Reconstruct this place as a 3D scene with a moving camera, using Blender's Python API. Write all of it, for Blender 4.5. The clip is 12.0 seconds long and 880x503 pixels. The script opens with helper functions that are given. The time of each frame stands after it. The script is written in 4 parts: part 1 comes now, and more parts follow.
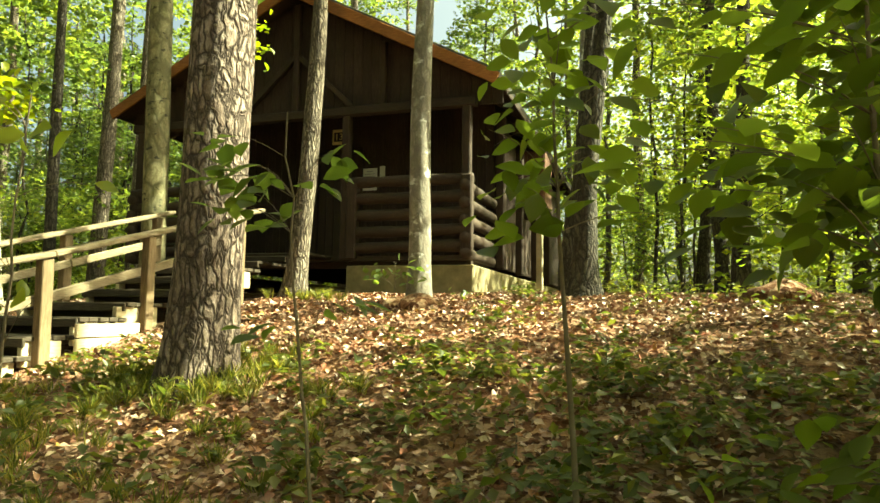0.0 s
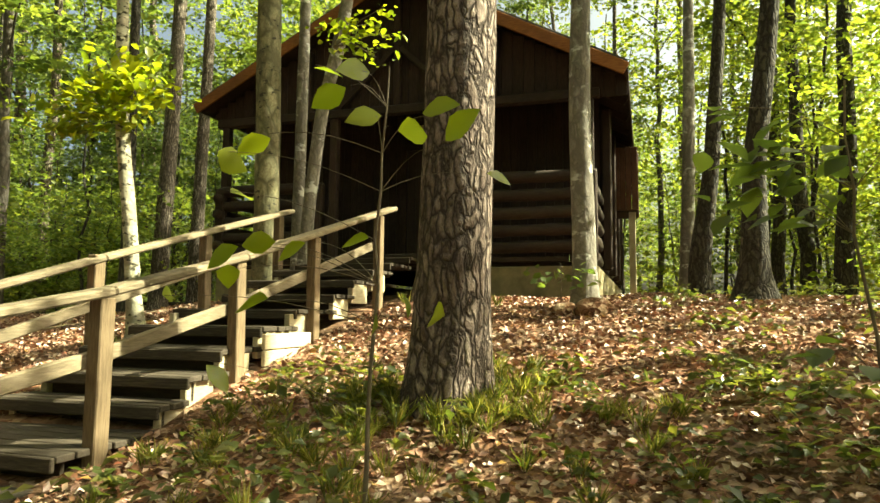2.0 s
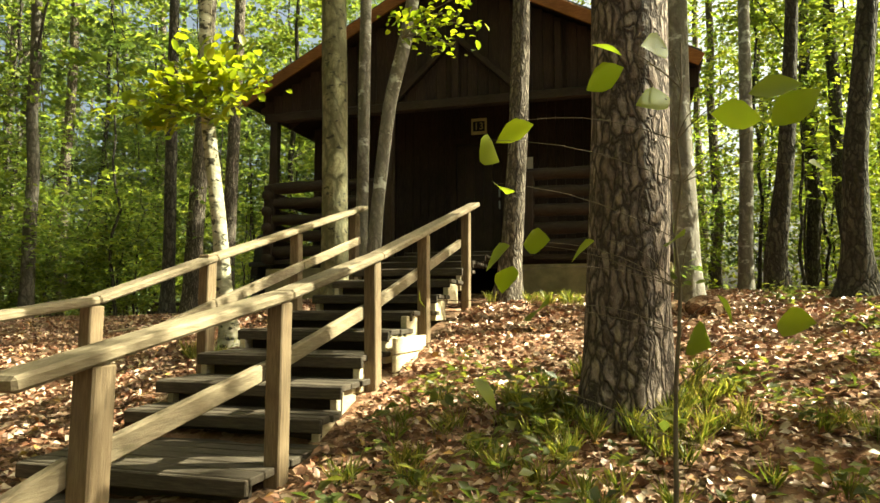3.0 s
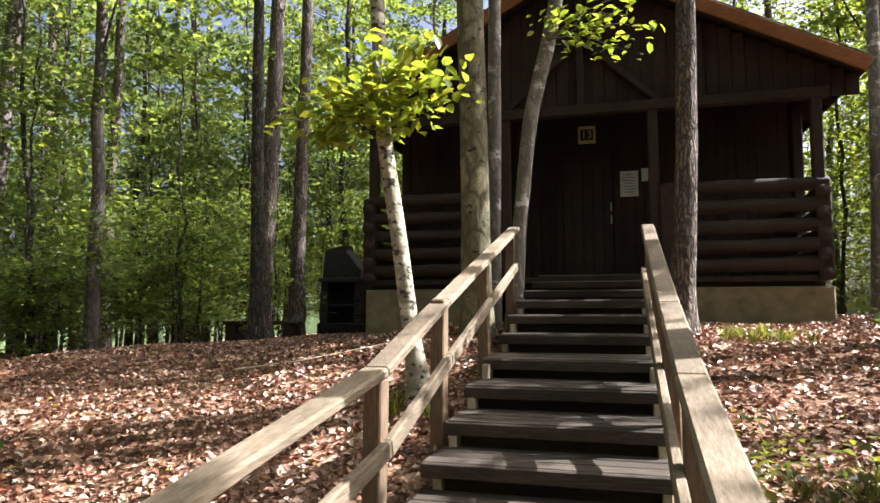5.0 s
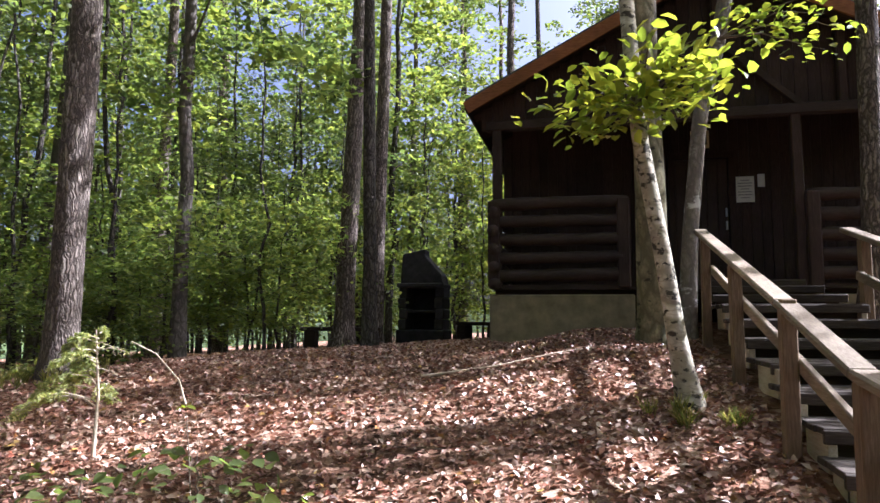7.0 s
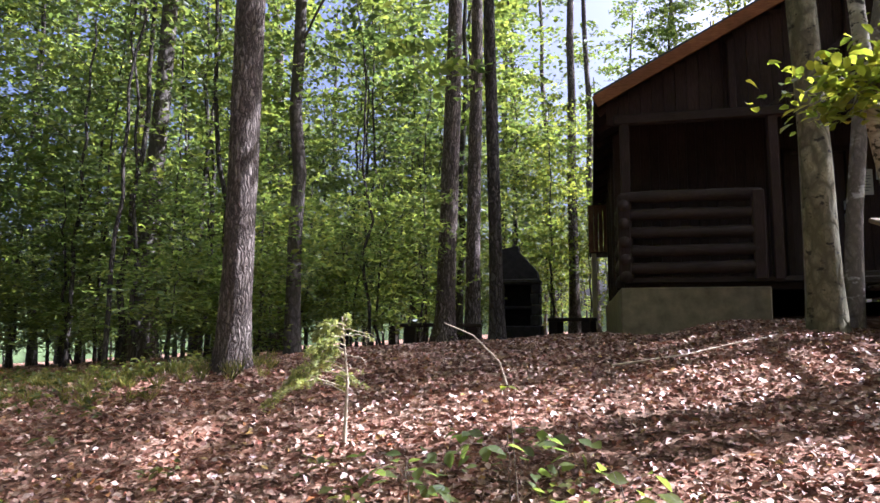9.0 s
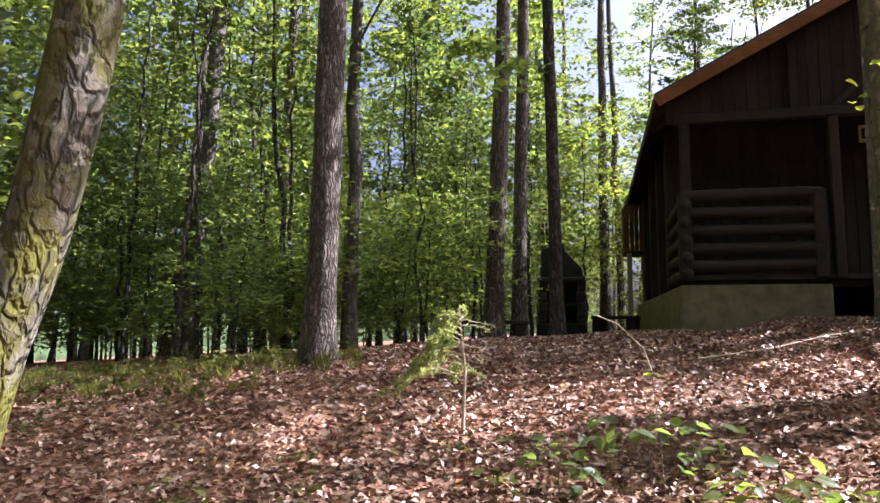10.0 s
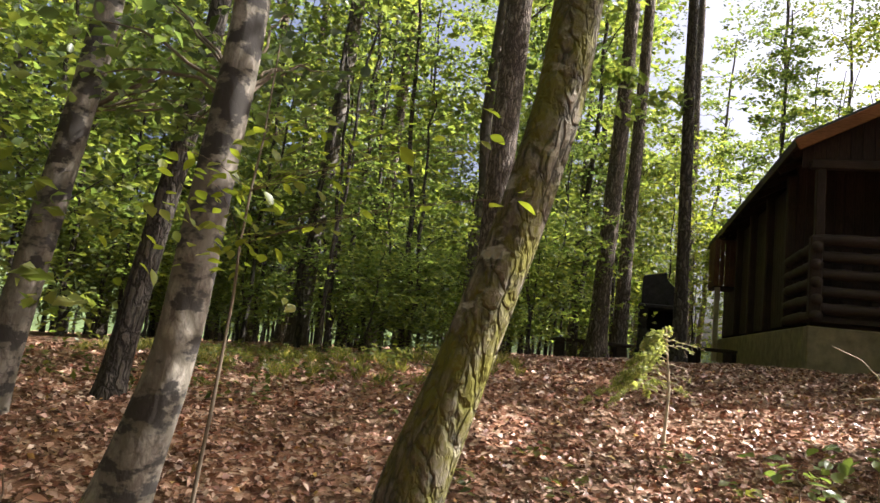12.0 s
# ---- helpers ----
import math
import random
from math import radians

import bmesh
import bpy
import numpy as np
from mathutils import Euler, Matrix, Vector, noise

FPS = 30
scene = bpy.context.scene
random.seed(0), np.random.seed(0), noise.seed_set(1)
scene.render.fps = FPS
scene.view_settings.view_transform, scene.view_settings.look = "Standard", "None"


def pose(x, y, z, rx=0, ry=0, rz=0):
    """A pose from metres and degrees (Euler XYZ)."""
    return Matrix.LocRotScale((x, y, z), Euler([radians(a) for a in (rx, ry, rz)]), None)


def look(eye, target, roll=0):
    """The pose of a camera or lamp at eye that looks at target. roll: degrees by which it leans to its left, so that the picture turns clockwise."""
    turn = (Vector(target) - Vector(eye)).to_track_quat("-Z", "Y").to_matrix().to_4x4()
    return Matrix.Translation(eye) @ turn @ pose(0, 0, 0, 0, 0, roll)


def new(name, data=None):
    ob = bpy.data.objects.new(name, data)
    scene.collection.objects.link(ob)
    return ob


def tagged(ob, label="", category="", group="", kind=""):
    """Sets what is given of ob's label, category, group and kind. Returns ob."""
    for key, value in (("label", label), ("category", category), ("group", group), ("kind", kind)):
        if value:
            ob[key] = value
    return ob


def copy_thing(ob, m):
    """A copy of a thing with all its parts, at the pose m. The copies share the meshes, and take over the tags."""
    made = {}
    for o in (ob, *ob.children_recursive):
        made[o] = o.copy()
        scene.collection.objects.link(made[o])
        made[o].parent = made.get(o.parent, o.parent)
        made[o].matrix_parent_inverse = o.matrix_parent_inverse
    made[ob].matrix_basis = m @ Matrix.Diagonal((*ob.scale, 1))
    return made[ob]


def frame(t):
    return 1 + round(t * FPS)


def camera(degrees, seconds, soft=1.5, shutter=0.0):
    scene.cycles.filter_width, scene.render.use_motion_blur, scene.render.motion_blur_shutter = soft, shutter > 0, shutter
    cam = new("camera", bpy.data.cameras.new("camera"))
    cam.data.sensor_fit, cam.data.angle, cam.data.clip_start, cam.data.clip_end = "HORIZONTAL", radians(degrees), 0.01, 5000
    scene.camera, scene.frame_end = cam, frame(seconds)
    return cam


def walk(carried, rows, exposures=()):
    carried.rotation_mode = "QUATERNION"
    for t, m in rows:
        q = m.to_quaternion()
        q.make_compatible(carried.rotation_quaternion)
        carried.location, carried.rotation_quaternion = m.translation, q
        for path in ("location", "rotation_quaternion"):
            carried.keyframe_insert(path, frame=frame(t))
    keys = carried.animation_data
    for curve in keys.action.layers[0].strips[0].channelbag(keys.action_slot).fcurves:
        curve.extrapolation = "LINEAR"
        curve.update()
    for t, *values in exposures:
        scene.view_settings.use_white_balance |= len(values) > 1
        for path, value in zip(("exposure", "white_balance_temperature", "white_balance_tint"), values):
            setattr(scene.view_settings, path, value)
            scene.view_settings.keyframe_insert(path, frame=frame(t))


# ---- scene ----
cam = camera(66.9, 12.0)
PATH = [
    (0, (5.985, -0.062, 1.932), (5.379, 1.834, 2.119), 0.8),
    (0.5, (5.538, -0.033, 1.901), (4.925, 1.86, 2.102), 1.0),
    (1, (5.079, -0.083, 1.93), (4.476, 1.814, 2.124), 0.7),
    (1.5, (4.622, -0.154, 1.959), (4.03, 1.747, 2.155), 0.8),
    (2, (4.151, -0.092, 1.979), (3.563, 1.811, 2.164), 0.6),
    (2.5, (3.62, -0.103, 1.996), (3.044, 1.804, 2.175), 0.4),
    (3, (3.023, -0.138, 2.008), (2.473, 1.777, 2.183), 0.1),
    (5, (1.11, 0.133, 2.339), (0.58, 2.053, 2.518), -0.0),
    (5.5, (0.542, 0.136, 2.374), (0.041, 2.063, 2.558), 0.3),
    (6, (-0.031, 0.164, 2.39), (-0.497, 2.099, 2.579), 0.5),
    (6.5, (-0.545, -0.007, 2.34), (-1.001, 1.93, 2.542), 0.4),
    (7, (-1.117, -0.104, 2.275), (-1.553, 1.837, 2.483), 0.3),
    (9, (-2.883, -0.509, 2.145), (-3.321, 1.431, 2.361), -0.0),
    (9.5, (-3.306, -0.652, 2.075), (-3.749, 1.286, 2.298), 0.1),
    (10, (-3.688, -0.827, 2.067), (-4.133, 1.11, 2.286), 0.3),
    (10.5, (-4.018, -1.042, 2.039), (-4.473, 0.892, 2.262), 0.6),
    (11, (-4.421, -1.239, 2.012), (-4.892, 0.691, 2.237), 3.7),
    (11.5, (-4.767, -1.38, 2.009), (-5.255, 0.546, 2.242), 3.9),
    (12, (-5.047, -1.574, 1.954), (-5.585, 0.337, 2.201), 6.1),
]
walk(cam, [(t, look(eye, target, roll)) for t, eye, target, roll in PATH],
     exposures=((0, 2.6, 8500, -27), (0.5, 2.42, 8300, -22), (1.5, 2.22, 8000, -17), (3.2, 2.22, 7700, -12), (4.9, 2.08, 5850, 12), (6.4, 2.22, 5450, 18), (7.2, 2.08, 5250, 21), (9, 2.06, 5200, 24), (10.5, 2.03, 5600, 19), (12, 1.95, 6150, 13)))

# ---- world, sun, exposure ----
SUN_EL, SUN_AZ = radians(43), radians(20.6)   # azimuth from +x towards +y
world = bpy.data.worlds.new("world")
scene.world = world
world.use_nodes = True
wn = world.node_tree.nodes
sky = wn.new("ShaderNodeTexSky")
sky.sky_type, sky.sun_disc, sky.dust_density = "NISHITA", False, 10.0
sky.air_density = 0.45
sky.sun_elevation, sky.sun_rotation = SUN_EL, radians(90) - SUN_AZ
world.node_tree.links.new(sky.outputs[0], wn["Background"].inputs[0])
wn["Background"].inputs[1].default_value = 0.1
sun = new("sun", bpy.data.lights.new("sun", "SUN"))
sun.data.energy, sun.data.angle, sun.data.color = 5.0, radians(0.5), (1.0, 0.95, 0.87)
SUN_DIR = Vector((math.cos(SUN_EL) * math.cos(SUN_AZ), math.cos(SUN_EL) * math.sin(SUN_AZ), math.sin(SUN_EL)))
sun.matrix_world = look(SUN_DIR * 60, (0, 0, 0))


# ---- materials ----
def material(name, rough=0.8, spec=0.3):
    m = bpy.data.materials.new(name)
    m.use_nodes = True
    b = m.node_tree.nodes["Principled BSDF"]
    b.inputs["Roughness"].default_value = rough
    b.inputs["Specular IOR Level"].default_value = spec
    return m, m.node_tree.nodes, m.node_tree.links, b


def tex_noise(m, scale, stretch=(1, 1, 1), detail=5.0, rough=0.6, space="Object"):
    n, l = m.node_tree.nodes, m.node_tree.links
    tc, mp, tx = n.new("ShaderNodeTexCoord"), n.new("ShaderNodeMapping"), n.new("ShaderNodeTexNoise")
    mp.inputs["Scale"].default_value = stretch
    tx.inputs["Scale"].default_value, tx.inputs["Detail"].default_value, tx.inputs["Roughness"].default_value = scale, detail, rough
    l.new(tc.outputs[space], mp.inputs[0])
    l.new(mp.outputs[0], tx.inputs["Vector"])
    return tx


def ramp(m, source, stops):
    r = m.node_tree.nodes.new("ShaderNodeValToRGB")
    while len(r.color_ramp.elements) < len(stops):
        r.color_ramp.elements.new(0.5)
    for e, (p, c) in zip(r.color_ramp.elements, stops):
        e.position, e.color = p, (*c, 1)
    m.node_tree.links.new(source, r.inputs[0])
    return r


def mix(m, fac, a, b, mode="MIX"):
    x = m.node_tree.nodes.new("ShaderNodeMix")
    x.data_type, x.blend_type = "RGBA", mode
    for v, i in ((fac, 0), (a, 6), (b, 7)):
        if hasattr(v, "links"):
            m.node_tree.links.new(v, x.inputs[i])
        else:
            x.inputs[i].default_value = v if i == 0 else (*v, 1)
    return x.outputs[2]


def bump(m, bsdf, source, strength, dist):
    b = m.node_tree.nodes.new("ShaderNodeBump")
    b.inputs["Strength"].default_value, b.inputs["Distance"].default_value = strength, dist
    m.node_tree.links.new(source, b.inputs["Height"])
    m.node_tree.links.new(b.outputs[0], bsdf.inputs["Normal"])


def wood(name, dark, mid, light, grain=(1, 1, 14), rough=0.8):
    """Weathered wood whose grain runs along the axis with the small stretch."""
    m, n, l, b = material(name, rough)
    fine, big = tex_noise(m, 9, grain, 8, 0.7), tex_noise(m, 1.6, (1, 1, 1), 3)
    c = ramp(m, fine.outputs[0], ((0.28, dark), (0.5, mid), (0.75, light)))
    stain = ramp(m, big.outputs[0], ((0.35, (0.62, 0.62, 0.6)), (0.62, (1.0, 1.0, 1.0))))
    info = n.new("ShaderNodeObjectInfo")
    tone = ramp(m, info.outputs["Random"], ((0.0, (0.8, 0.8, 0.8)), (1.0, (1.0, 1.0, 1.0))))
    col = mix(m, 1.0, c.outputs[0], stain.outputs[0], "MULTIPLY")
    col = mix(m, 1.0, col, tone.outputs[0], "MULTIPLY")
    l.new(col, b.inputs["Base Color"])
    bump(m, b, fine.outputs[0], 0.35, 0.01)
    return m


def bark(name, plate, mid, crack, scale, stretch, strength, moss=None, patches=None, wide=0.22):
    m, n, l, b = material(name, 0.9, 0.15)
    tc, mp, vo = n.new("ShaderNodeTexCoord"), n.new("ShaderNodeMapping"), n.new("ShaderNodeTexVoronoi")
    mp.inputs["Scale"].default_value = stretch
    vo.feature, vo.inputs["Scale"].default_value = "DISTANCE_TO_EDGE", scale
    warp = tex_noise(m, 6, (1, 1, 0.6), 4, 0.55)
    add = n.new("ShaderNodeMixRGB")
    add.blend_type, add.inputs[0].default_value = "ADD", 0.17
    l.new(tc.outputs["Object"], mp.inputs[0])
    l.new(mp.outputs[0], add.inputs[1])
    l.new(warp.outputs["Color"], add.inputs[2])
    l.new(add.outputs[0], vo.inputs["Vector"])
    edge = ramp(m, vo.outputs["Distance"], ((0.015, (0, 0, 0)), (wide, (1, 1, 1))))
    fine = tex_noise(m, 22, (1, 1, 0.5), 8, 0.7)
    base = ramp(m, fine.outputs[0], ((0.36, mid), (0.6, plate)))
    flakes, cells = n.new("ShaderNodeTexVoronoi"), n.new("ShaderNodeTexVoronoi")
    flakes.feature, flakes.inputs["Scale"].default_value = "DISTANCE_TO_EDGE", scale * 2.6
    cells.inputs["Scale"].default_value = scale
    l.new(add.outputs[0], flakes.inputs["Vector"])
    l.new(add.outputs[0], cells.inputs["Vector"])
    small = ramp(m, flakes.outputs["Distance"], ((0.0, (0.74, 0.72, 0.7)), (0.12, (1, 1, 1))))
    tone = ramp(m, cells.outputs["Color"], ((0.15, (0.66, 0.63, 0.62)), (0.8, (1.08, 1.08, 1.08))))
    blot = ramp(m, tex_noise(m, 2.2, (1, 1, 0.5), 5).outputs[0], ((0.35, (0.72, 0.7, 0.68)), (0.62, (1.05, 1.05, 1.05))))
    worn = mix(m, 1.0, mix(m, 1.0, base.outputs[0], small.outputs[0], "MULTIPLY"), tone.outputs[0], "MULTIPLY")
    worn = mix(m, 1.0, worn, blot.outputs[0], "MULTIPLY")
    col = mix(m, edge.outputs[0], crack, worn)
    if patches:
        pn = tex_noise(m, patches[1], (1, 1, 1.6), 4)
        pr = ramp(m, pn.outputs[0], ((patches[2], (0, 0, 0)), (patches[2] + 0.06, (1, 1, 1))))
        col = mix(m, pr.outputs[0], col, patches[0])
    if moss:
        mn = tex_noise(m, 3.2, (1, 1, 0.7), 6, 0.7)
        mr = ramp(m, mn.outputs[0], ((0.46, (0, 0, 0)), (0.58, (1, 1, 1))))
        col = mix(m, mr.outputs[0], col, moss)
    l.new(col, b.inputs["Base Color"])
    h = mix(m, 0.4, edge.outputs[0], mix(m, 0.5, fine.outputs[0], small.outputs[0]))
    bump(m, b, h, strength, 0.03)
    return m


def leaf_material(name, a, b_, c, glow=0.55, rough=0.4):
    """Thin leaves: gloss over diffuse and transmitted light, toned leaf by leaf."""
    m, n, l, p = material(name, rough, 0.35)
    geo = n.new("ShaderNodeNewGeometry")
    col = ramp(m, geo.outputs["Random Per Island"], ((0.0, a), (0.5, b_), (1.0, c))).outputs[0]
    info = n.new("ShaderNodeObjectInfo")
    tone = ramp(m, info.outputs["Random"], ((0.0, (0.75, 0.8, 0.8)), (1.0, (1.1, 1.05, 0.9))))
    col = mix(m, 1.0, col, tone.outputs[0], "MULTIPLY")
    l.new(col, p.inputs["Base Color"])
    tr = n.new("ShaderNodeBsdfTranslucent")
    l.new(mix(m, 1.0, col, (2.7, 2.7, 1.3), "MULTIPLY"), tr.inputs[0])
    sh = n.new("ShaderNodeMixShader")
    sh.inputs[0].default_value = glow
    l.new(p.outputs[0], sh.inputs[1])
    l.new(tr.outputs[0], sh.inputs[2])
    l.new(sh.outputs[0], n["Material Output"].inputs[0])
    return m


def litter_material(name):
    m, n, l, p = material(name, 0.42, 0.6)
    geo = n.new("ShaderNodeNewGeometry")
    col = ramp(m, geo.outputs["Random Per Island"], ((0.0, (0.15, 0.06, 0.032)), (0.3, (0.25, 0.105, 0.06)), (0.6, (0.40, 0.23, 0.15)),
                                                      (0.86, (0.60, 0.45, 0.34)), (0.95, (0.30, 0.07, 0.03)), (1.0, (0.42, 0.28, 0.06))))
    fine = tex_noise(m, 40, (1, 1, 1), 3)
    tone = ramp(m, fine.outputs[0], ((0.3, (0.7, 0.7, 0.7)), (0.7, (1.05, 1.05, 1.05))))
    l.new(mix(m, 1.0, col.outputs[0], tone.outputs[0], "MULTIPLY"), p.inputs["Base Color"])
    return m


def ground_material():
    m, n, l, b = material("forest_floor", 0.95, 0.1)
    vo = n.new("ShaderNodeTexVoronoi")
    vo.inputs["Scale"].default_value = 16
    tc = n.new("ShaderNodeTexCoord")
    wob = tex_noise(m, 7, (1, 1, 1), 5)
    add = n.new("ShaderNodeMixRGB")
    add.blend_type, add.inputs[0].default_value = "ADD", 0.25
    l.new(tc.outputs["Object"], add.inputs[1])
    l.new(wob.outputs["Color"], add.inputs[2])
    l.new(add.outputs[0], vo.inputs["Vector"])
    sep = n.new("ShaderNodeSeparateColor")
    l.new(vo.outputs["Color"], sep.inputs[0])
    leafy = ramp(m, sep.outputs[0], ((0.0, (0.07, 0.03, 0.016)), (0.4, (0.18, 0.08, 0.045)), (0.75, (0.32, 0.18, 0.115)), (1.0, (0.48, 0.34, 0.24))))
    soil = ramp(m, tex_noise(m, 30, (1, 1, 1), 6).outputs[0], ((0.3, (0.03, 0.02, 0.012)), (0.7, (0.12, 0.075, 0.045))))
    patch = ramp(m, tex_noise(m, 0.9, (1, 1, 1), 6).outputs[0], ((0.38, (0.2, 0.2, 0.2)), (0.6, (1, 1, 1))))
    l.new(mix(m, patch.outputs[0], soil.outputs[0], leafy.outputs[0]), b.inputs["Base Color"])
    bump(m, b, vo.outputs["Distance"], 0.6, 0.03)
    return m


def plain(name, colour, rough=0.7, var=0.25, scale=6, metal=0.0):
    m, n, l, b = material(name, rough)
    lo = tuple(c * (1 - var) for c in colour)
    hi = tuple(min(1, c * (1 + var)) for c in colour)
    tx = tex_noise(m, scale, (1, 1, 1), 7, 0.65)
    l.new(ramp(m, tx.outputs[0], ((0.3, lo), (0.7, hi))).outputs[0], b.inputs["Base Color"])
    b.inputs["Metallic"].default_value = metal
    bump(m, b, tx.outputs[0], 0.2, 0.01)
    return m


M_GROUND = ground_material()
M_LITTER = litter_material("dry_leaves")
M_STAIN_X = wood("dark_stained_log", (0.021, 0.012, 0.009), (0.043, 0.027, 0.019), (0.074, 0.048, 0.036), (1.2, 14, 14))
M_STAIN_Z = wood("dark_stained_board", (0.021, 0.012, 0.008), (0.043, 0.025, 0.018), (0.077, 0.047, 0.034), (10, 10, 0.9))
M_STAIN_Y = wood("dark_stained_beam", (0.026, 0.014, 0.010), (0.051, 0.031, 0.021), (0.087, 0.056, 0.040), (14, 1.2, 14))
M_FASCIA = wood("orange_stained_fascia", (0.17, 0.06, 0.02), (0.29, 0.11, 0.035), (0.38, 0.17, 0.06), (1.2, 8, 8))
M_DOOR = wood("brown_door_wood", (0.026, 0.014, 0.010), (0.047, 0.026, 0.018), (0.073, 0.044, 0.031), (10, 10, 0.8), 0.6)
M_RAIL = wood("weathered_handrail_wood", (0.13, 0.098, 0.06), (0.24, 0.182, 0.12), (0.37, 0.30, 0.21), (9, 0.9, 9))
M_POST = wood("weathered_post_wood", (0.105, 0.068, 0.038), (0.19, 0.128, 0.075), (0.30, 0.22, 0.14), (10, 10, 0.9))
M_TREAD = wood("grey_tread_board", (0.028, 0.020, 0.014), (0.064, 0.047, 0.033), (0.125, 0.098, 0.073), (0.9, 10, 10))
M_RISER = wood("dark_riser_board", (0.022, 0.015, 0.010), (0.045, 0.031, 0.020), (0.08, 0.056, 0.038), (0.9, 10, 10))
M_CHEEK = wood("pale_side_board", (0.399, 0.323, 0.209), (0.551, 0.456, 0.314), (0.665, 0.570, 0.427), (9, 0.9, 9))
M_CONCRETE = plain("pale_concrete", (0.215, 0.175, 0.10), 0.9, 0.35, 5)
M_SHINGLE = plain("dark_shingle", (0.07, 0.07, 0.065), 0.9, 0.4, 14)
M_YELLOW = plain("pale_yellow_paint", (0.62, 0.52, 0.25), 0.6, 0.12)
M_BLACK = plain("black_paint", (0.02, 0.02, 0.02), 0.6, 0.2)
M_PAPER = plain("white_paper", (0.62, 0.61, 0.57), 0.7, 0.08)
M_GREYTXT = plain("grey_print", (0.25, 0.25, 0.25), 0.8, 0.1)
M_STEEL = plain("worn_steel", (0.35, 0.34, 0.32), 0.4, 0.2, 20, 0.9)
M_STONE = plain("sooty_dark_stone", (0.02, 0.018, 0.017), 0.9, 0.45, 9)
M_STONE2 = plain("grey_stone_block", (0.033, 0.03, 0.027), 0.9, 0.4, 9)
M_PINE = bark("pine_bark", (0.40, 0.315, 0.275), (0.18, 0.132, 0.11), (0.05, 0.036, 0.03), 19, (1, 1, 0.3), 1.0, wide=0.26)
M_OAK = bark("furrowed_bark", (0.34, 0.29, 0.24), (0.20, 0.165, 0.135), (0.06, 0.047, 0.038), 24, (1, 1, 0.16), 0.9, wide=0.3)
M_GREY = bark("smooth_grey_bark", (0.34, 0.31, 0.27), (0.22, 0.20, 0.17), (0.15, 0.13, 0.11), 9, (1, 1, 0.5), 0.35, None, ((0.50, 0.48, 0.44), 3.5, 0.58))
M_MOSSY = bark("mossy_bark", (0.24, 0.21, 0.16), (0.12, 0.105, 0.075), (0.045, 0.04, 0.028), 17, (1, 1, 0.4), 0.8, (0.115, 0.105, 0.02), ((0.34, 0.31, 0.25), 7, 0.60), wide=0.2)
M_MOTTLE = bark("pale_mottled_bark", (0.30, 0.27, 0.225), (0.12, 0.105, 0.085), (0.12, 0.105, 0.08), 5, (1, 1, 0.6), 0.3, None, ((0.045, 0.04, 0.035), 5, 0.50))
M_BIRCH = bark("white_birch_bark", (0.62, 0.57, 0.45), (0.44, 0.40, 0.30), (0.27, 0.245, 0.175), 4, (1, 1, 2.2), 0.35, None, ((0.055, 0.048, 0.035), 12, 0.545))
M_MOSSGREY = bark("mossy_grey_bark", (0.30, 0.27, 0.17), (0.19, 0.17, 0.10), (0.11, 0.10, 0.06), 6, (1, 1, 0.6), 0.35, None, ((0.045, 0.04, 0.03), 8, 0.60))
M_DIM = bark("dull_grey_bark", (0.20, 0.18, 0.155), (0.13, 0.115, 0.10), (0.07, 0.06, 0.05), 12, (1, 1, 0.4), 0.5)
M_DARKBARK = bark("dark_forest_bark", (0.13, 0.115, 0.095), (0.08, 0.07, 0.058), (0.03, 0.026, 0.022), 18, (1, 1, 0.3), 0.7)
M_TWIG = plain("brown_twig", (0.13, 0.10, 0.07), 0.85, 0.3, 20)
M_PALETWIG = plain("pale_dry_twig", (0.45, 0.37, 0.26), 0.85, 0.3, 20)
M_LEAF = leaf_material("green_leaves", (0.055, 0.080, 0.032), (0.092, 0.120, 0.039), (0.14, 0.155, 0.046))
M_LEAF_DARK = leaf_material("deep_green_leaves", (0.044, 0.064, 0.032), (0.068, 0.092, 0.039), (0.10, 0.118, 0.045), 0.5)
M_LEAF_YEL = leaf_material("yellow_green_leaves", (0.085, 0.115, 0.018), (0.145, 0.165, 0.022), (0.22, 0.21, 0.03), 0.55)
# lighter copy of M_LEAF with more glow: sunlight put into the leaf colour
M_LEAF_SUN = leaf_material("sunlit_green_leaves", (0.065, 0.092, 0.026), (0.108, 0.132, 0.034), (0.165, 0.17, 0.042), 0.62)
M_NEEDLE = leaf_material("pale_spruce_needles", (0.15, 0.18, 0.075), (0.25, 0.27, 0.11), (0.42, 0.41, 0.21), 0.4)
M_COVER = leaf_material("olive_seedling_leaves", (0.045, 0.058, 0.02), (0.075, 0.085, 0.027), (0.125, 0.115, 0.037), 0.45)
M_GRASS = leaf_material("forest_grass", (0.06, 0.085, 0.022), (0.12, 0.13, 0.035), (0.26, 0.22, 0.09), 0.4)
M_BAY = wood("red_brown_boards", (0.07, 0.028, 0.018), (0.13, 0.055, 0.034), (0.19, 0.09, 0.06), (10, 10, 0.9))
M_FAR = plain("distant_forest_green", (0.055, 0.08, 0.03), 0.95, 0.8, 0.9)


# ---- mesh helpers ----
def smoothstep(a, b, v):
    t = np.clip((v - a) / (b - a), 0, 1)
    return t * t * (3 - 2 * t)


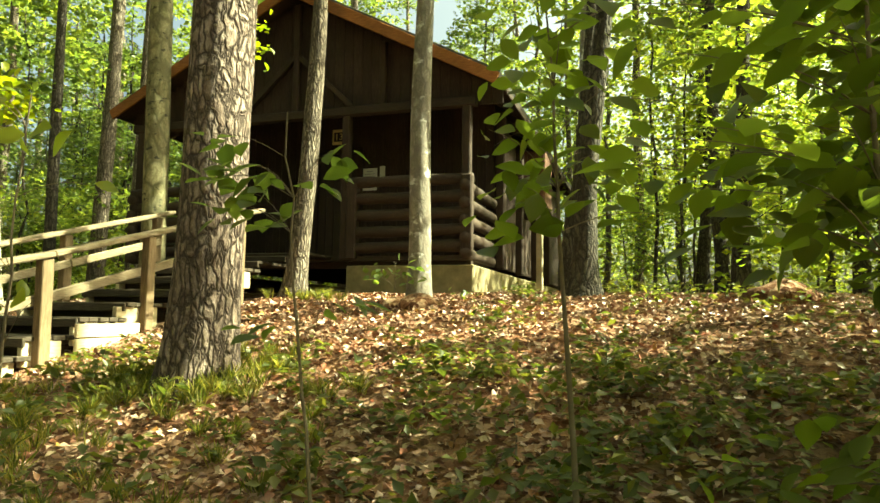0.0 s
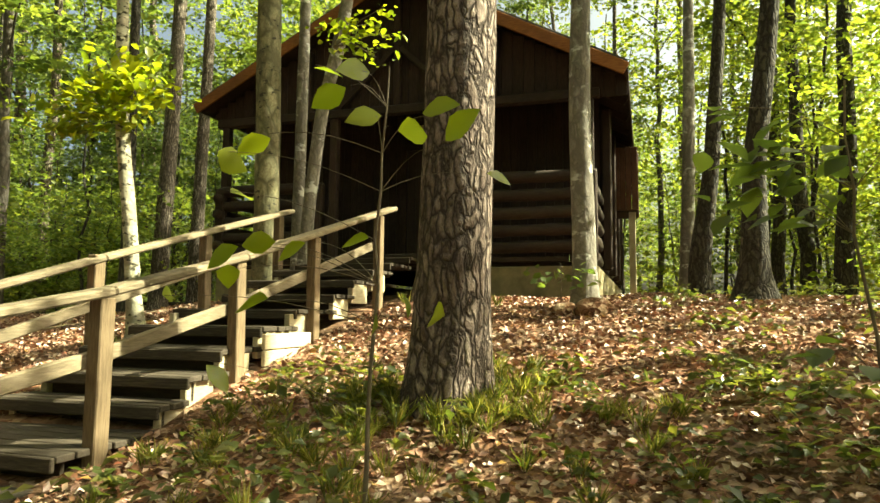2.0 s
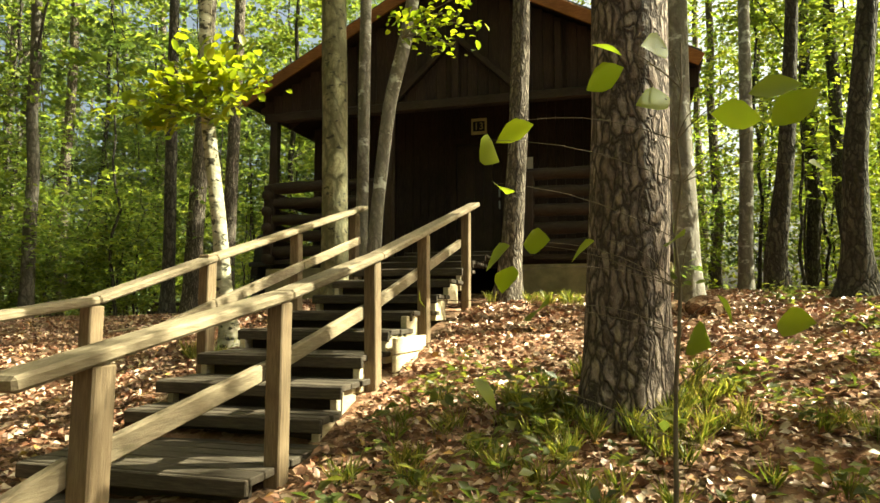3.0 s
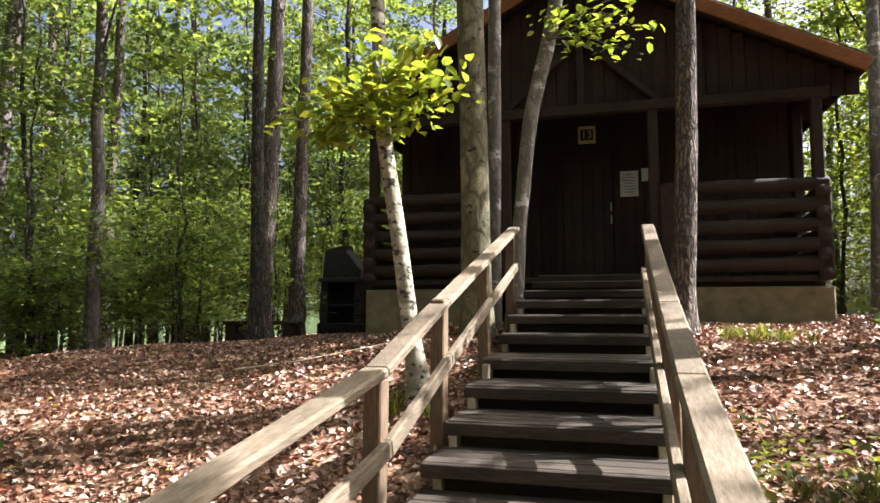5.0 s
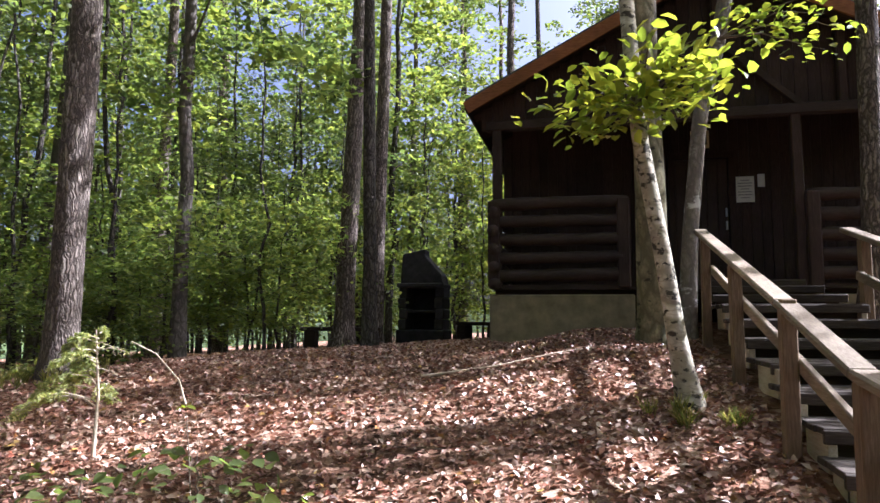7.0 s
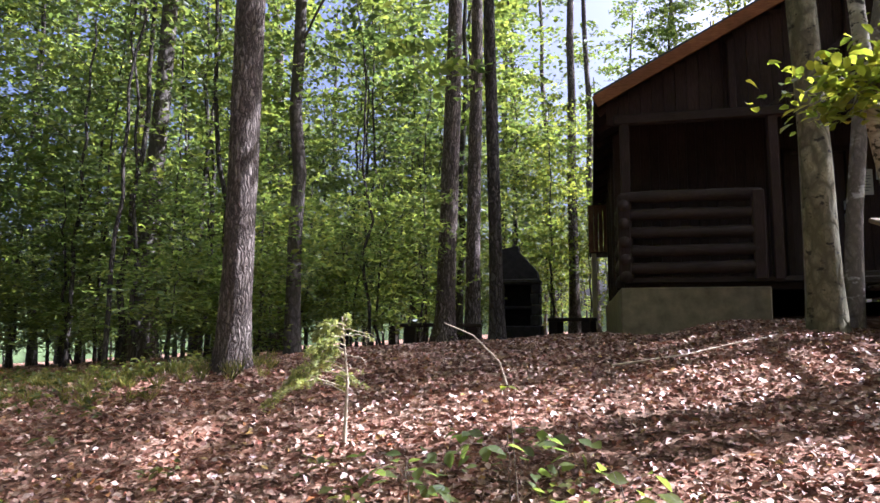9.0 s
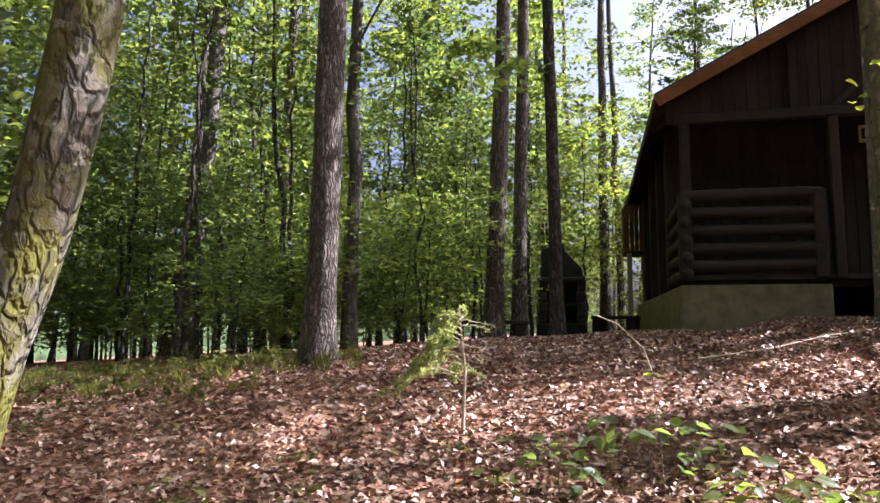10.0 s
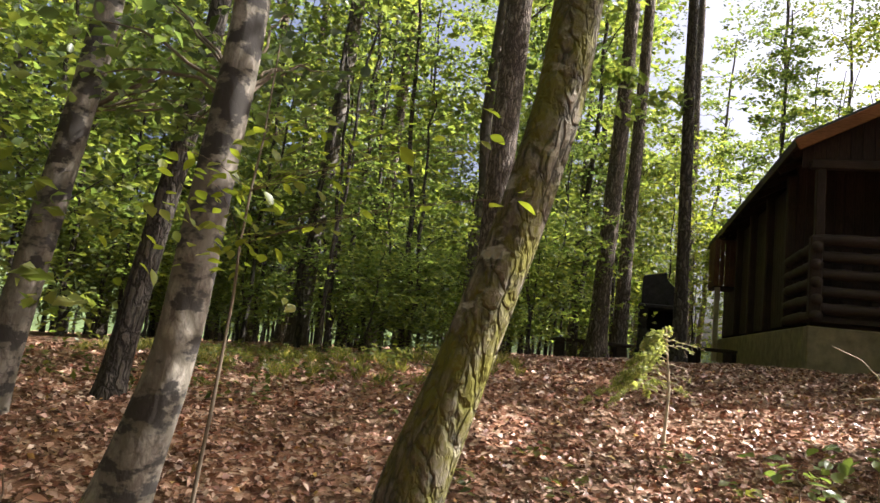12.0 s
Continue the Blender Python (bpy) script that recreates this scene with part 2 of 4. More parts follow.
def height(x, y):
    """The ground's height: a slope up to the cabin, level beyond, lower on the west side."""
    x, y = np.asarray(x, float), np.asarray(y, float)
    west = smoothstep(0.3, -3.0, x)
    yy = y - 0.9 * west + 0.35 * smoothstep(3.2, 5.0, x)
    z = np.interp(yy, (-40, -6, 0, 3, 4, 5, 6.4, 8, 9.2, 12, 20, 60), (-0.6, 0.45, 0.72, 1.2, 1.46, 1.68, 1.98, 2.14, 2.2, 2.28, 2.2, 1.2))
    cap = 2.0 + 0.06 * np.minimum(x + 2.5, 0) - 0.012 * np.clip(y - 8, 0, 30) + 0.5 * smoothstep(-2.2, -0.4, x)
    z = np.where(z > cap - 0.25, cap - 0.25 + 0.25 * np.tanh((z - cap + 0.25) / 0.25), z)
    far = smoothstep(-5.5, -12, x)
    z = z * (1 - far) + np.minimum(z, 1.3 + 0.02 * (y - 4)) * far
    z = z - 0.35 * smoothstep(7, 16, x) * smoothstep(4, 9, y)
    return z + 0.03 * np.sin(1.7 * x + 0.6) * np.cos(1.3 * y) + 0.015 * np.sin(4.1 * x) * np.sin(3.7 * y + 1)


def gz(x, y):
    return float(height(x, y))


def part(name, bm, mat, parent=None, label="", smooth=False):
    """Links a bmesh as one mesh object under a thing or a part."""
    me = bpy.data.meshes.new(name)
    bm.to_mesh(me)
    bm.free()
    me.materials.append(mat)
    if smooth:
        me.polygons.foreach_set("use_smooth", [True] * len(me.polygons))
    ob = new(name, me)
    ob.parent = parent
    if label:
        ob["label"] = label
    return ob


def raw(name, verts, faces, mat, parent=None, label="", smooth=False):
    """Links numpy vertices and equal-sided faces as one mesh object."""
    me = bpy.data.meshes.new(name)
    nv, (nf, k) = len(verts), faces.shape
    me.vertices.add(nv)
    me.vertices.foreach_set("co", np.ascontiguousarray(verts, dtype=np.float32).ravel())
    me.loops.add(nf * k)
    me.loops.foreach_set("vertex_index", np.ascontiguousarray(faces, dtype=np.int32).ravel())
    me.polygons.add(nf)
    me.polygons.foreach_set("loop_start", np.arange(nf, dtype=np.int32) * k)
    if smooth:
        me.polygons.foreach_set("use_smooth", np.ones(nf, dtype=bool))
    me.update(calc_edges=True)
    me.materials.append(mat)
    ob = new(name, me)
    ob.parent = parent
    if label:
        ob["label"] = label
    return ob


def box(size, at=(0, 0, 0), rot=(0, 0, 0), bevel=0.006):
    bm = bmesh.new()
    bmesh.ops.create_cube(bm, size=1)
    bmesh.ops.scale(bm, vec=size, verts=bm.verts)
    if bevel:
        bmesh.ops.bevel(bm, geom=bm.edges[:], offset=bevel, segments=1, affect="EDGES")
    bmesh.ops.transform(bm, matrix=pose(*at, *rot), verts=bm.verts)
    return bm


def beam_between(a, b, w, h, bevel=0.006):
    """A squared timber from a to b, w wide and h high."""
    a, b = Vector(a), Vector(b)
    bm = box((w, h, (b - a).length), bevel=bevel)
    d = (b - a).normalized()
    side = d.cross(Vector((0, 0, 1)))
    side = side.normalized() if side.length > 1e-4 else Vector((1, 0, 0))
    up = side.cross(d)
    m = Matrix((side, up, d)).transposed().to_4x4()
    bmesh.ops.transform(bm, matrix=Matrix.Translation((a + b) / 2) @ m, verts=bm.verts)
    return bm


def tube(points, radii, sides=10, wobble=0.0, freq=3.0, seed=0, cap=True, flare=0.0):
    """Vertices and quads of a tapered round stem along a line of points."""
    P = np.array(points, float)
    n = len(P)
    T = np.gradient(P, axis=0)
    T /= np.linalg.norm(T, axis=1)[:, None] + 1e-9
    ref = np.array([1.0, 0.02, 0.0]) if abs(T[0][0]) < 0.9 else np.array([0.0, 1.0, 0.0])
    U = np.cross(T, ref)
    U /= np.linalg.norm(U, axis=1)[:, None]
    V = np.cross(T, U)
    ang = np.linspace(0, 2 * np.pi, sides, endpoint=False)
    R = np.repeat(np.array(radii, float)[:, None], sides, 1)
    if wobble:
        g = np.random.RandomState(seed)
        a, b, c = g.rand(3) * 6
        s = np.linspace(0, 1, n)[:, None] * n
        R = R * (1 + wobble * (np.sin(2 * ang + a + 0.13 * freq * s) + 0.6 * np.sin(5 * ang + b - 0.21 * freq * s) + 0.5 * np.sin(3 * ang + c + 0.5 * freq * s)))
    if flare:
        lift = np.exp(-(P[:, 2] - P[0, 2]) / 0.22)[:, None]
        R = R * (1 + flare * lift * (1 + 0.45 * np.sin(5 * ang + seed)))
    verts = P[:, None, :] + R[..., None] * (np.cos(ang)[None, :, None] * U[:, None, :] + np.sin(ang)[None, :, None] * V[:, None, :])
    i, j = np.meshgrid(np.arange(n - 1), np.arange(sides), indexing="ij")
    k = (j + 1) % sides
    faces = np.stack([i * sides + j, i * sides + k, (i + 1) * sides + k, (i + 1) * sides + j], -1).reshape(-1, 4)
    return verts.reshape(-1, 3), faces


def join(pieces):
    vs, fs, o = [], [], 0
    for v, f in pieces:
        vs.append(v)
        fs.append(f + o)
        o += len(v)
    return np.concatenate(vs), np.concatenate(fs)


def leaves(g, C, length, width, flat=0.6, axis=None):
    """Folded pointed leaves at the points C: four vertices and two triangles each."""
    n = len(C)
    A = g.normal(size=(n, 3)) * (1, 1, 0.35) if axis is None else axis + 0.35 * g.normal(size=(n, 3))
    A /= np.linalg.norm(A, axis=1)[:, None]
    N = g.normal(size=(n, 3)) * (1 - flat) + np.array([0, 0, 1.0]) * flat
    S = np.cross(A, N)
    S /= np.linalg.norm(S, axis=1)[:, None] + 1e-9
    N = np.cross(S, A)
    L = (length * g.uniform(0.65, 1.3, n))[:, None]
    W = L * width / length * 0.5
    base, tip = C - A * L * 0.5, C + A * L * 0.5 - N * L * 0.08
    mid = C - A * L * 0.04
    v = np.stack([base, mid + S * W + N * W * 0.35, tip, mid - S * W + N * W * 0.35], 1).reshape(-1, 3)
    o = (np.arange(n) * 4)[:, None]
    return v, np.concatenate([o + np.array([[0, 1, 2]]), o + np.array([[0, 2, 3]])], 1).reshape(-1, 3)


def oval_leaves(g, C, length, width, flat, axis):
    """Folded oval leaves at the points C: seven vertices and six triangles each."""
    n = len(C)
    A = axis + 0.35 * g.normal(size=(n, 3))
    A /= np.linalg.norm(A, axis=1)[:, None]
    S = np.cross(A, g.normal(size=(n, 3)) * (1 - flat) + np.array([0, 0, flat]))
    S /= np.linalg.norm(S, axis=1)[:, None] + 1e-9
    N = np.cross(S, A)
    L = (length * g.uniform(0.65, 1.3, n))[:, None]
    W = L * width / length * 0.5
    rows = [C - A * L * 0.5]
    for u, w in ((-0.22, 0.85), (0.2, 0.92)):
        rows += [C + A * L * u + S * W * w + N * W * 0.3 * w, C + A * L * u - S * W * w + N * W * 0.3 * w]
    rows += [C + A * L * 0.5 - N * L * 0.1, C - N * L * 0.01]
    v = np.stack(rows, 1).reshape(-1, 3)
    o = (np.arange(n) * 7)[:, None]
    tris = ((0, 1, 6), (1, 3, 6), (3, 5, 6), (5, 4, 6), (4, 2, 6), (2, 0, 6))
    return v, np.concatenate([o + np.array([t]) for t in tris], 1).reshape(-1, 3)


def sprays(g, centres, per, radius, thick):
    """Points scattered in flat, drooping discs round the centres, as beech twigs hold their leaves."""
    n = len(centres) * per
    c = np.repeat(centres, per, 0)
    r = radius * np.sqrt(g.rand(n)) * np.repeat(g.uniform(0.6, 1.3, len(centres)), per)
    a = g.rand(n) * 2 * np.pi
    tilt = np.repeat(g.normal(size=(len(centres), 2)) * 0.22, per, 0)
    dx, dy = r * np.cos(a), r * np.sin(a)
    dz = g.normal(size=n) * thick + tilt[:, 0] * dx + tilt[:, 1] * dy - 0.25 * r * r / max(radius, 0.1)
    return c + np.stack([dx, dy, dz], 1)


def leaf_shape(name, length, width, mat):
    """One broad pointed leaf with a midrib fold, its stalk end at the origin."""
    bm = bmesh.new()
    prof = ((0.0, 0.02), (0.16, 0.55), (0.38, 1.0), (0.62, 0.9), (0.84, 0.45), (1.0, 0.02))
    rows = []
    for s, w in prof:
        z = -0.10 * length * s * s
        e = 0.5 * width * w
        rows.append([bm.verts.new((s * length, -e, z + e * 0.25)), bm.verts.new((s * length, 0, z)), bm.verts.new((s * length, e, z + e * 0.25))])
    for p, q in zip(rows, rows[1:]):
        bm.faces.new((p[0], p[1], q[1], q[0]))
        bm.faces.new((p[1], p[2], q[2], q[1]))
    me = bpy.data.meshes.new(name)
    bm.to_mesh(me)
    bm.free()
    me.materials.append(mat)
    me.polygons.foreach_set("use_smooth", [True] * len(me.polygons))
    return me


# ---- ground ----
def build_ground():
    xs = np.concatenate([np.linspace(-3000, -60, 8), np.linspace(-40, -14, 14), np.arange(-12, 12.01, 0.16), np.linspace(14, 40, 14), np.linspace(60, 3000, 8)])
    ys = np.concatenate([np.linspace(-3000, -60, 8), np.linspace(-40, -8, 14), np.arange(-6, 14.01, 0.16), np.linspace(16, 45, 14), np.linspace(60, 3000, 8)])
    X, Y = np.meshgrid(xs, ys)
    Z = height(X, Y)
    Z += 0.02 * np.sin(X * 9.1 + 1.3 * np.sin(Y * 5)) * np.sin(Y * 8.3 + np.sin(X * 4)) * (np.abs(X) < 13) * (np.abs(Y) < 15)
    v = np.stack([X, Y, Z], -1).reshape(-1, 3)
    nx = len(xs)
    i, j = np.meshgrid(np.arange(len(ys) - 1), np.arange(nx - 1), indexing="ij")
    f = np.stack([i * nx + j, i * nx + j + 1, (i + 1) * nx + j + 1, (i + 1) * nx + j], -1).reshape(-1, 4)
    tagged(raw("ground", v, f, M_GROUND, smooth=True), "brown leaf-strewn forest floor sloping up to the cabin", "ground", kind="structure")


build_ground()


def build_backdrop():
    """A plain ring of far wooded slope beyond the trees."""
    a = np.linspace(0, 2 * np.pi, 97)[:-1]
    g = np.random.RandomState(2)
    rows = [np.stack([70 * np.cos(a), 8 + 70 * np.sin(a), np.full(96, -4.0)], 1), np.stack([74 * np.cos(a), 8 + 74 * np.sin(a), 3.6 + 1.6 * g.rand(96)], 1)]
    v = np.concatenate(rows)
    i = np.arange(96)
    f = np.stack([i, (i + 1) % 96, 96 + (i + 1) % 96, 96 + i], 1)
    tagged(raw("backdrop", v, f, M_FAR), "distant wooded slope", "forest", kind="structure")


build_backdrop()


# ---- cabin ----
CX, FRONT, WALL, REAR, FLOOR = 0.6, 9.1, 10.7, 18.6, 2.78
EAVE_Z, RIDGE_Z, HALF = 5.32, 7.08, 3.36


def log_piece(length, r, seed):
    """A rounded, slightly uneven log along x, centred on the origin."""
    n = 14
    s = np.linspace(-length / 2, length / 2, n)
    g = np.random.RandomState(seed)
    pts = np.stack([s, 0.008 * np.sin(s * 2 + seed), 0.008 * np.cos(s * 1.7 + seed)], 1)
    rr = r * (1 + 0.05 * g.normal(size=n))
    rr[0] = rr[-1] = r * 0.93
    v, f = tube(pts, rr, 14, 0.02, 1.0, seed)
    bm = bmesh.new()
    vs = [bm.verts.new(p) for p in v]
    for q in f:
        bm.faces.new([vs[i] for i in q])
    bm.faces.new(vs[:14][::-1])
    bm.faces.new(vs[-14:])
    return bm


def build_cabin():
    cabin = new("cabin")
    cabin.location = (CX, FRONT, 2.2)
    tagged(cabin, "dark brown wooden cabin with log porch rails on a concrete plinth", "cabin")
    off = -Vector(cabin.location)

    def add(name, bm, mat, label="", parent=None, smooth=False):
        if parent is None:
            bmesh.ops.translate(bm, vec=off, verts=bm.verts)
        return part(name, bm, mat, parent or cabin, label, smooth)

    # plinth left and right of the entrance, floor, side plinths
    add("plinth", box((1.95, 0.25, 0.95), (-1.5, FRONT + 0.125, 2.17), bevel=0.02), M_CONCRETE, "pale concrete plinth wall")
    add("plinth", box((2.0, 0.25, 0.95), (2.56, FRONT + 0.125, 2.17), bevel=0.02), M_CONCRETE, "pale concrete plinth wall")
    for x in (-2.35, 3.43):
        add("plinth", box((0.25, 9.2, 0.95), (x, FRONT + 4.86, 2.17), bevel=0.02), M_CONCRETE, "pale concrete plinth wall")
    add("porch_floor", box((5.9, 1.62, 0.07), (0.54, FRONT + 0.8, FLOOR - 0.035)), M_RISER, "dark board porch floor")
    add("floor_joist", box((5.9, 0.14, 0.1), (0.54, FRONT + 0.2, FLOOR - 0.12)), M_STAIN_X)
    # front wall of upright boards with a door opening, gable boards
    x = -2.32
    k = 0
    while x < 3.4:
        w = 0.145
        top = min(EAVE_Z + (HALF - abs(x + w / 2 - CX)) * (RIDGE_Z - EAVE_Z) / HALF - 0.12, 7.0)
        low = 4.86 if 0.14 < x + w / 2 < 1.06 else FLOOR
        add("wall_board", box((w - 0.006, 0.05 + 0.008 * (k % 2), top - low), (x + w / 2, WALL + 0.03, (top + low) / 2), bevel=0.004), M_STAIN_Z)
        x += w
        k += 1
    # gable closed above the porch beam
    x = -2.6
    while x < 3.85:
        w = 0.16
        top = EAVE_Z + (HALF - abs(x + w / 2 - CX)) * (RIDGE_Z - EAVE_Z) / HALF - 0.1
        if top > 5.2:
            add("gable_board", box((w - 0.006, 0.03, top - 5.0), (x + w / 2, FRONT + 0.10, (top + 5.0) / 2), bevel=0.003), M_STAIN_Z)
        x += w
    # side walls and rear wall
    for s in (-2.3, 3.5):
        y = WALL + 0.06
        while y < REAR - 0.1:
            add("wall_board", box((0.06, 0.19, 2.5), (s, y + 0.1, FLOOR + 1.2), bevel=0.004), M_STAIN_Z)
            y += 0.2
        for y in (10.75, 12.4, 14.1, 15.8):
            o = -0.09 if s < 0 else 0.09
            add("wall_post", box((0.15, 0.17, 2.6), (s + o, y, FLOOR + 1.2), bevel=0.02), M_STAIN_Z)
    # unseen sheets inside the walls, added to stop light through the board gaps
    add("wall_lining", box((5.7, 0.02, 2.7), (0.6, WALL + 0.10, FLOOR + 1.33), bevel=0), M_STAIN_Z)
    for s in (-2.24, 3.44):
        add("wall_lining", box((0.02, 7.7, 2.45), (s, WALL + 4.0, FLOOR + 1.2), bevel=0), M_STAIN_Z)
    add("rear_wall", box((5.86, 0.08, 4.0), (0.6, REAR - 0.1, FLOOR + 1.3)), M_STAIN_Z)
    # porch frame
    add("beam", box((6.1, 0.14, 0.14), (0.54, FRONT, 5.03), bevel=0.015), M_STAIN_X)
    for px in (-2.36, -0.42, 1.52, 3.44):
        add("porch_post", box((0.13, 0.13, 5.0 - FLOOR + 0.1), (px, FRONT + 0.02, (5.0 + FLOOR) / 2), bevel=0.015), M_STAIN_Z)
    for px in (-0.9, CX, 2.1):
        t = EAVE_Z + (HALF - abs(px - CX)) * (RIDGE_Z - EAVE_Z) / HALF - 0.2
        add("king_post", box((0.1, 0.1, t - 5.1), (px, FRONT + 0.02, (t + 5.1) / 2), bevel=0.012), M_STAIN_Z)
    for sx in (-1, 1):
        add("brace", beam_between((CX + sx * 1.0, FRONT + 0.02, 5.1), (CX + sx * 0.05, FRONT + 0.02, 6.0), 0.09, 0.08), M_STAIN_X)
    # log rails: five logs each side, log ends crossing at the corners
    zs = (3.90, 3.65, 3.40, 3.15, 2.91)
    for i, z in enumerate(zs):
        for cx, ln in ((-1.52, 1.84), (2.58, 1.92)):
            bm = log_piece(ln, 0.088, i + (20 if cx > 0 else 0))
            bmesh.ops.translate(bm, vec=(cx, FRONT, z), verts=bm.verts)
            add("rail_log", bm, M_STAIN_X, smooth=True)
        for sx in (-2.40, 3.46):
            bm = log_piece(1.75, 0.085, i + 40)
            bmesh.ops.rotate(bm, cent=(0, 0, 0), matrix=Matrix.Rotation(radians(90), 3, "Z"), verts=bm.verts)
            bmesh.ops.translate(bm, vec=(sx, FRONT + 0.74, z - 0.12), verts=bm.verts)
            add("rail_log", bm, M_STAIN_Y, smooth=True)
    for px in (-2.40, -0.66, 1.66, 3.46):
        add("rail_post", box((0.17, 0.15, 1.22), (px, FRONT - 0.02, FLOOR + 0.56), bevel=0.02), M_STAIN_Z)
    # roof halves, fascias, rafters
    slope = math.atan2(RIDGE_Z - EAVE_Z, HALF)
    ln = math.hypot(RIDGE_Z - EAVE_Z, HALF)
    for s in (-1, 1):
        mid = (CX + s * HALF / 2, (8.82 + REAR + 0.3) / 2, (EAVE_Z + RIDGE_Z) / 2 + 0.03)
        add("roof", box((ln + 0.02, REAR + 0.3 - 8.82, 0.05), mid, (0, math.degrees(slope) * s, 0)), M_SHINGLE, "dark shingled roof slope")
        add("roof_boarding", box((ln - 0.02, REAR + 0.2 - 8.86, 0.03), (mid[0], mid[1], mid[2] - 0.05), (0, math.degrees(slope) * s, 0)), M_STAIN_Y)
        a, b = (CX + s * HALF, 8.79, EAVE_Z - 0.09), (CX + s * 0.01, 8.79, RIDGE_Z - 0.09)
        add("fascia", beam_between(a, b, 0.04, 0.17), M_FASCIA, "orange-brown fascia board")
        add("eave_board", beam_between((CX + s * HALF, 8.82, EAVE_Z - 0.06), (CX + s * HALF, REAR + 0.25, EAVE_Z - 0.06), 0.035, 0.1), M_STAIN_Y)
        for k in range(11):
            y = 9.3 + k * 0.9
            add("rafter", beam_between((CX + s * (HALF - 0.05), y, EAVE_Z - 0.11), (CX + s * 0.05, y, RIDGE_Z - 0.13), 0.06, 0.1, 0), M_STAIN_X)
    # boarded bays under the eaves
    for x0, x1, y0, y1 in ((3.42, 4.04, 12.5, 13.4), (-2.88, -2.2, 16.3, 17.4)):
        n = 6
        for k in range(n):
            w = (x1 - x0) / n
            add("bay_board", box((w - 0.008, 0.03, 1.18), (x0 + w * (k + 0.5), y0, 4.49), bevel=0.003), M_BAY, "red-brown board")
        xo = x1 if x1 > 0 else x0
        for k in range(n):
            w = (y1 - y0) / n
            add("bay_board", box((0.03, w - 0.008, 1.18), (xo, y0 + w * (k + 0.5), 4.49), bevel=0.003), M_BAY, "red-brown board")
        add("bay_base", box((x1 - x0, y1 - y0, 0.05), ((x0 + x1) / 2, (y0 + y1) / 2, 3.9)), M_STAIN_X)
        add("bay_post", box((0.12, 0.12, 1.9), (xo + (-0.1 if xo > 0 else 0.1), y0 + 0.1, 2.97), bevel=0.012), M_CHEEK, "pale new timber post")
    # door and handle
    frame_parts = (((0.10, 0.09, 2.1), (0.16, WALL - 0.02, 3.83)), ((0.10, 0.09, 2.1), (1.04, WALL - 0.02, 3.83)), ((0.98, 0.09, 0.1), (0.6, WALL - 0.02, 4.85)))
    for size, at in frame_parts:
        add("door_frame", box(size, at), M_STAIN_Z)
    leaf_bm = box((0.78, 0.05, 2.0), (0.6, WALL + 0.03, 3.80))
    bmesh.ops.translate(leaf_bm, vec=off, verts=leaf_bm.verts)
    door = part("door", leaf_bm, M_DOOR, cabin, "closed plain brown door")
    for k in range(5):
        bm = box((0.14, 0.02, 1.9), (0.29 + k * 0.155, WALL - 0.002, 3.80), bevel=0.005)
        bmesh.ops.translate(bm, vec=off, verts=bm.verts)
        part("door_board", bm, M_DOOR, door)
    for z in (3.75, 3.95):
        bm = box((0.03, 0.04, 0.14), (0.95, WALL - 0.03, z), bevel=0.008)
        bmesh.ops.translate(bm, vec=off, verts=bm.verts)
        part("handle", bm, M_STEEL, door, "steel door handle")
    return cabin


build_cabin()


def text_mesh(name, body, size, mat, parent, m):
    cu = bpy.data.curves.new(name, "FONT")
    cu.body, cu.size, cu.align_x, cu.align_y, cu.extrude = body, size, "CENTER", "CENTER", 0.003
    tmp = bpy.data.objects.new(name, cu)
    me = bpy.data.meshes.new_from_object(tmp)
    bpy.data.objects.remove(tmp)
    me.materials.append(mat)
    ob = new(name, me)
    ob.parent = parent
    ob.matrix_basis = m
    return ob


def build_signs():
    sign = part("number_sign", box((0.27, 0.02, 0.28), (0, 0, 0), bevel=0.006), M_YELLOW)
    sign.location = (0.6, WALL - 0.02, 5.11)
    tagged(sign, "square pale yellow board with dark house number 13", "sign")
    part("panel", box((0.2, 0.01, 0.17), (0, -0.012, 0), bevel=0.003), M_BLACK, sign, "black number panel")
    text_mesh("number", "13", 0.17, M_YELLOW, sign, pose(0, -0.019, -0.005, 90, 0, 0))
    note = part("notice", box((0.27, 0.012, 0.4), (0, 0, 0), bevel=0.003), M_PAPER)
    note.location = (1.225, WALL - 0.016, 4.3)
    tagged(note, "white printed paper notice pinned beside the door", "notice")
    for k in range(7):
        part("print_line", box((0.2 if k % 3 else 0.13, 0.003, 0.014), (0, -0.0085, 0.14 - k * 0.045), bevel=0), M_GREYTXT, note)
    slip = part("paper_slip", box((0.1, 0.012, 0.2), (0, 0, 0), bevel=0.003), M_PAPER)
    slip.location = (1.46, WALL - 0.016, 4.43)
    tagged(slip, "small pale paper slip on the cabin wall", "notice")


build_signs()


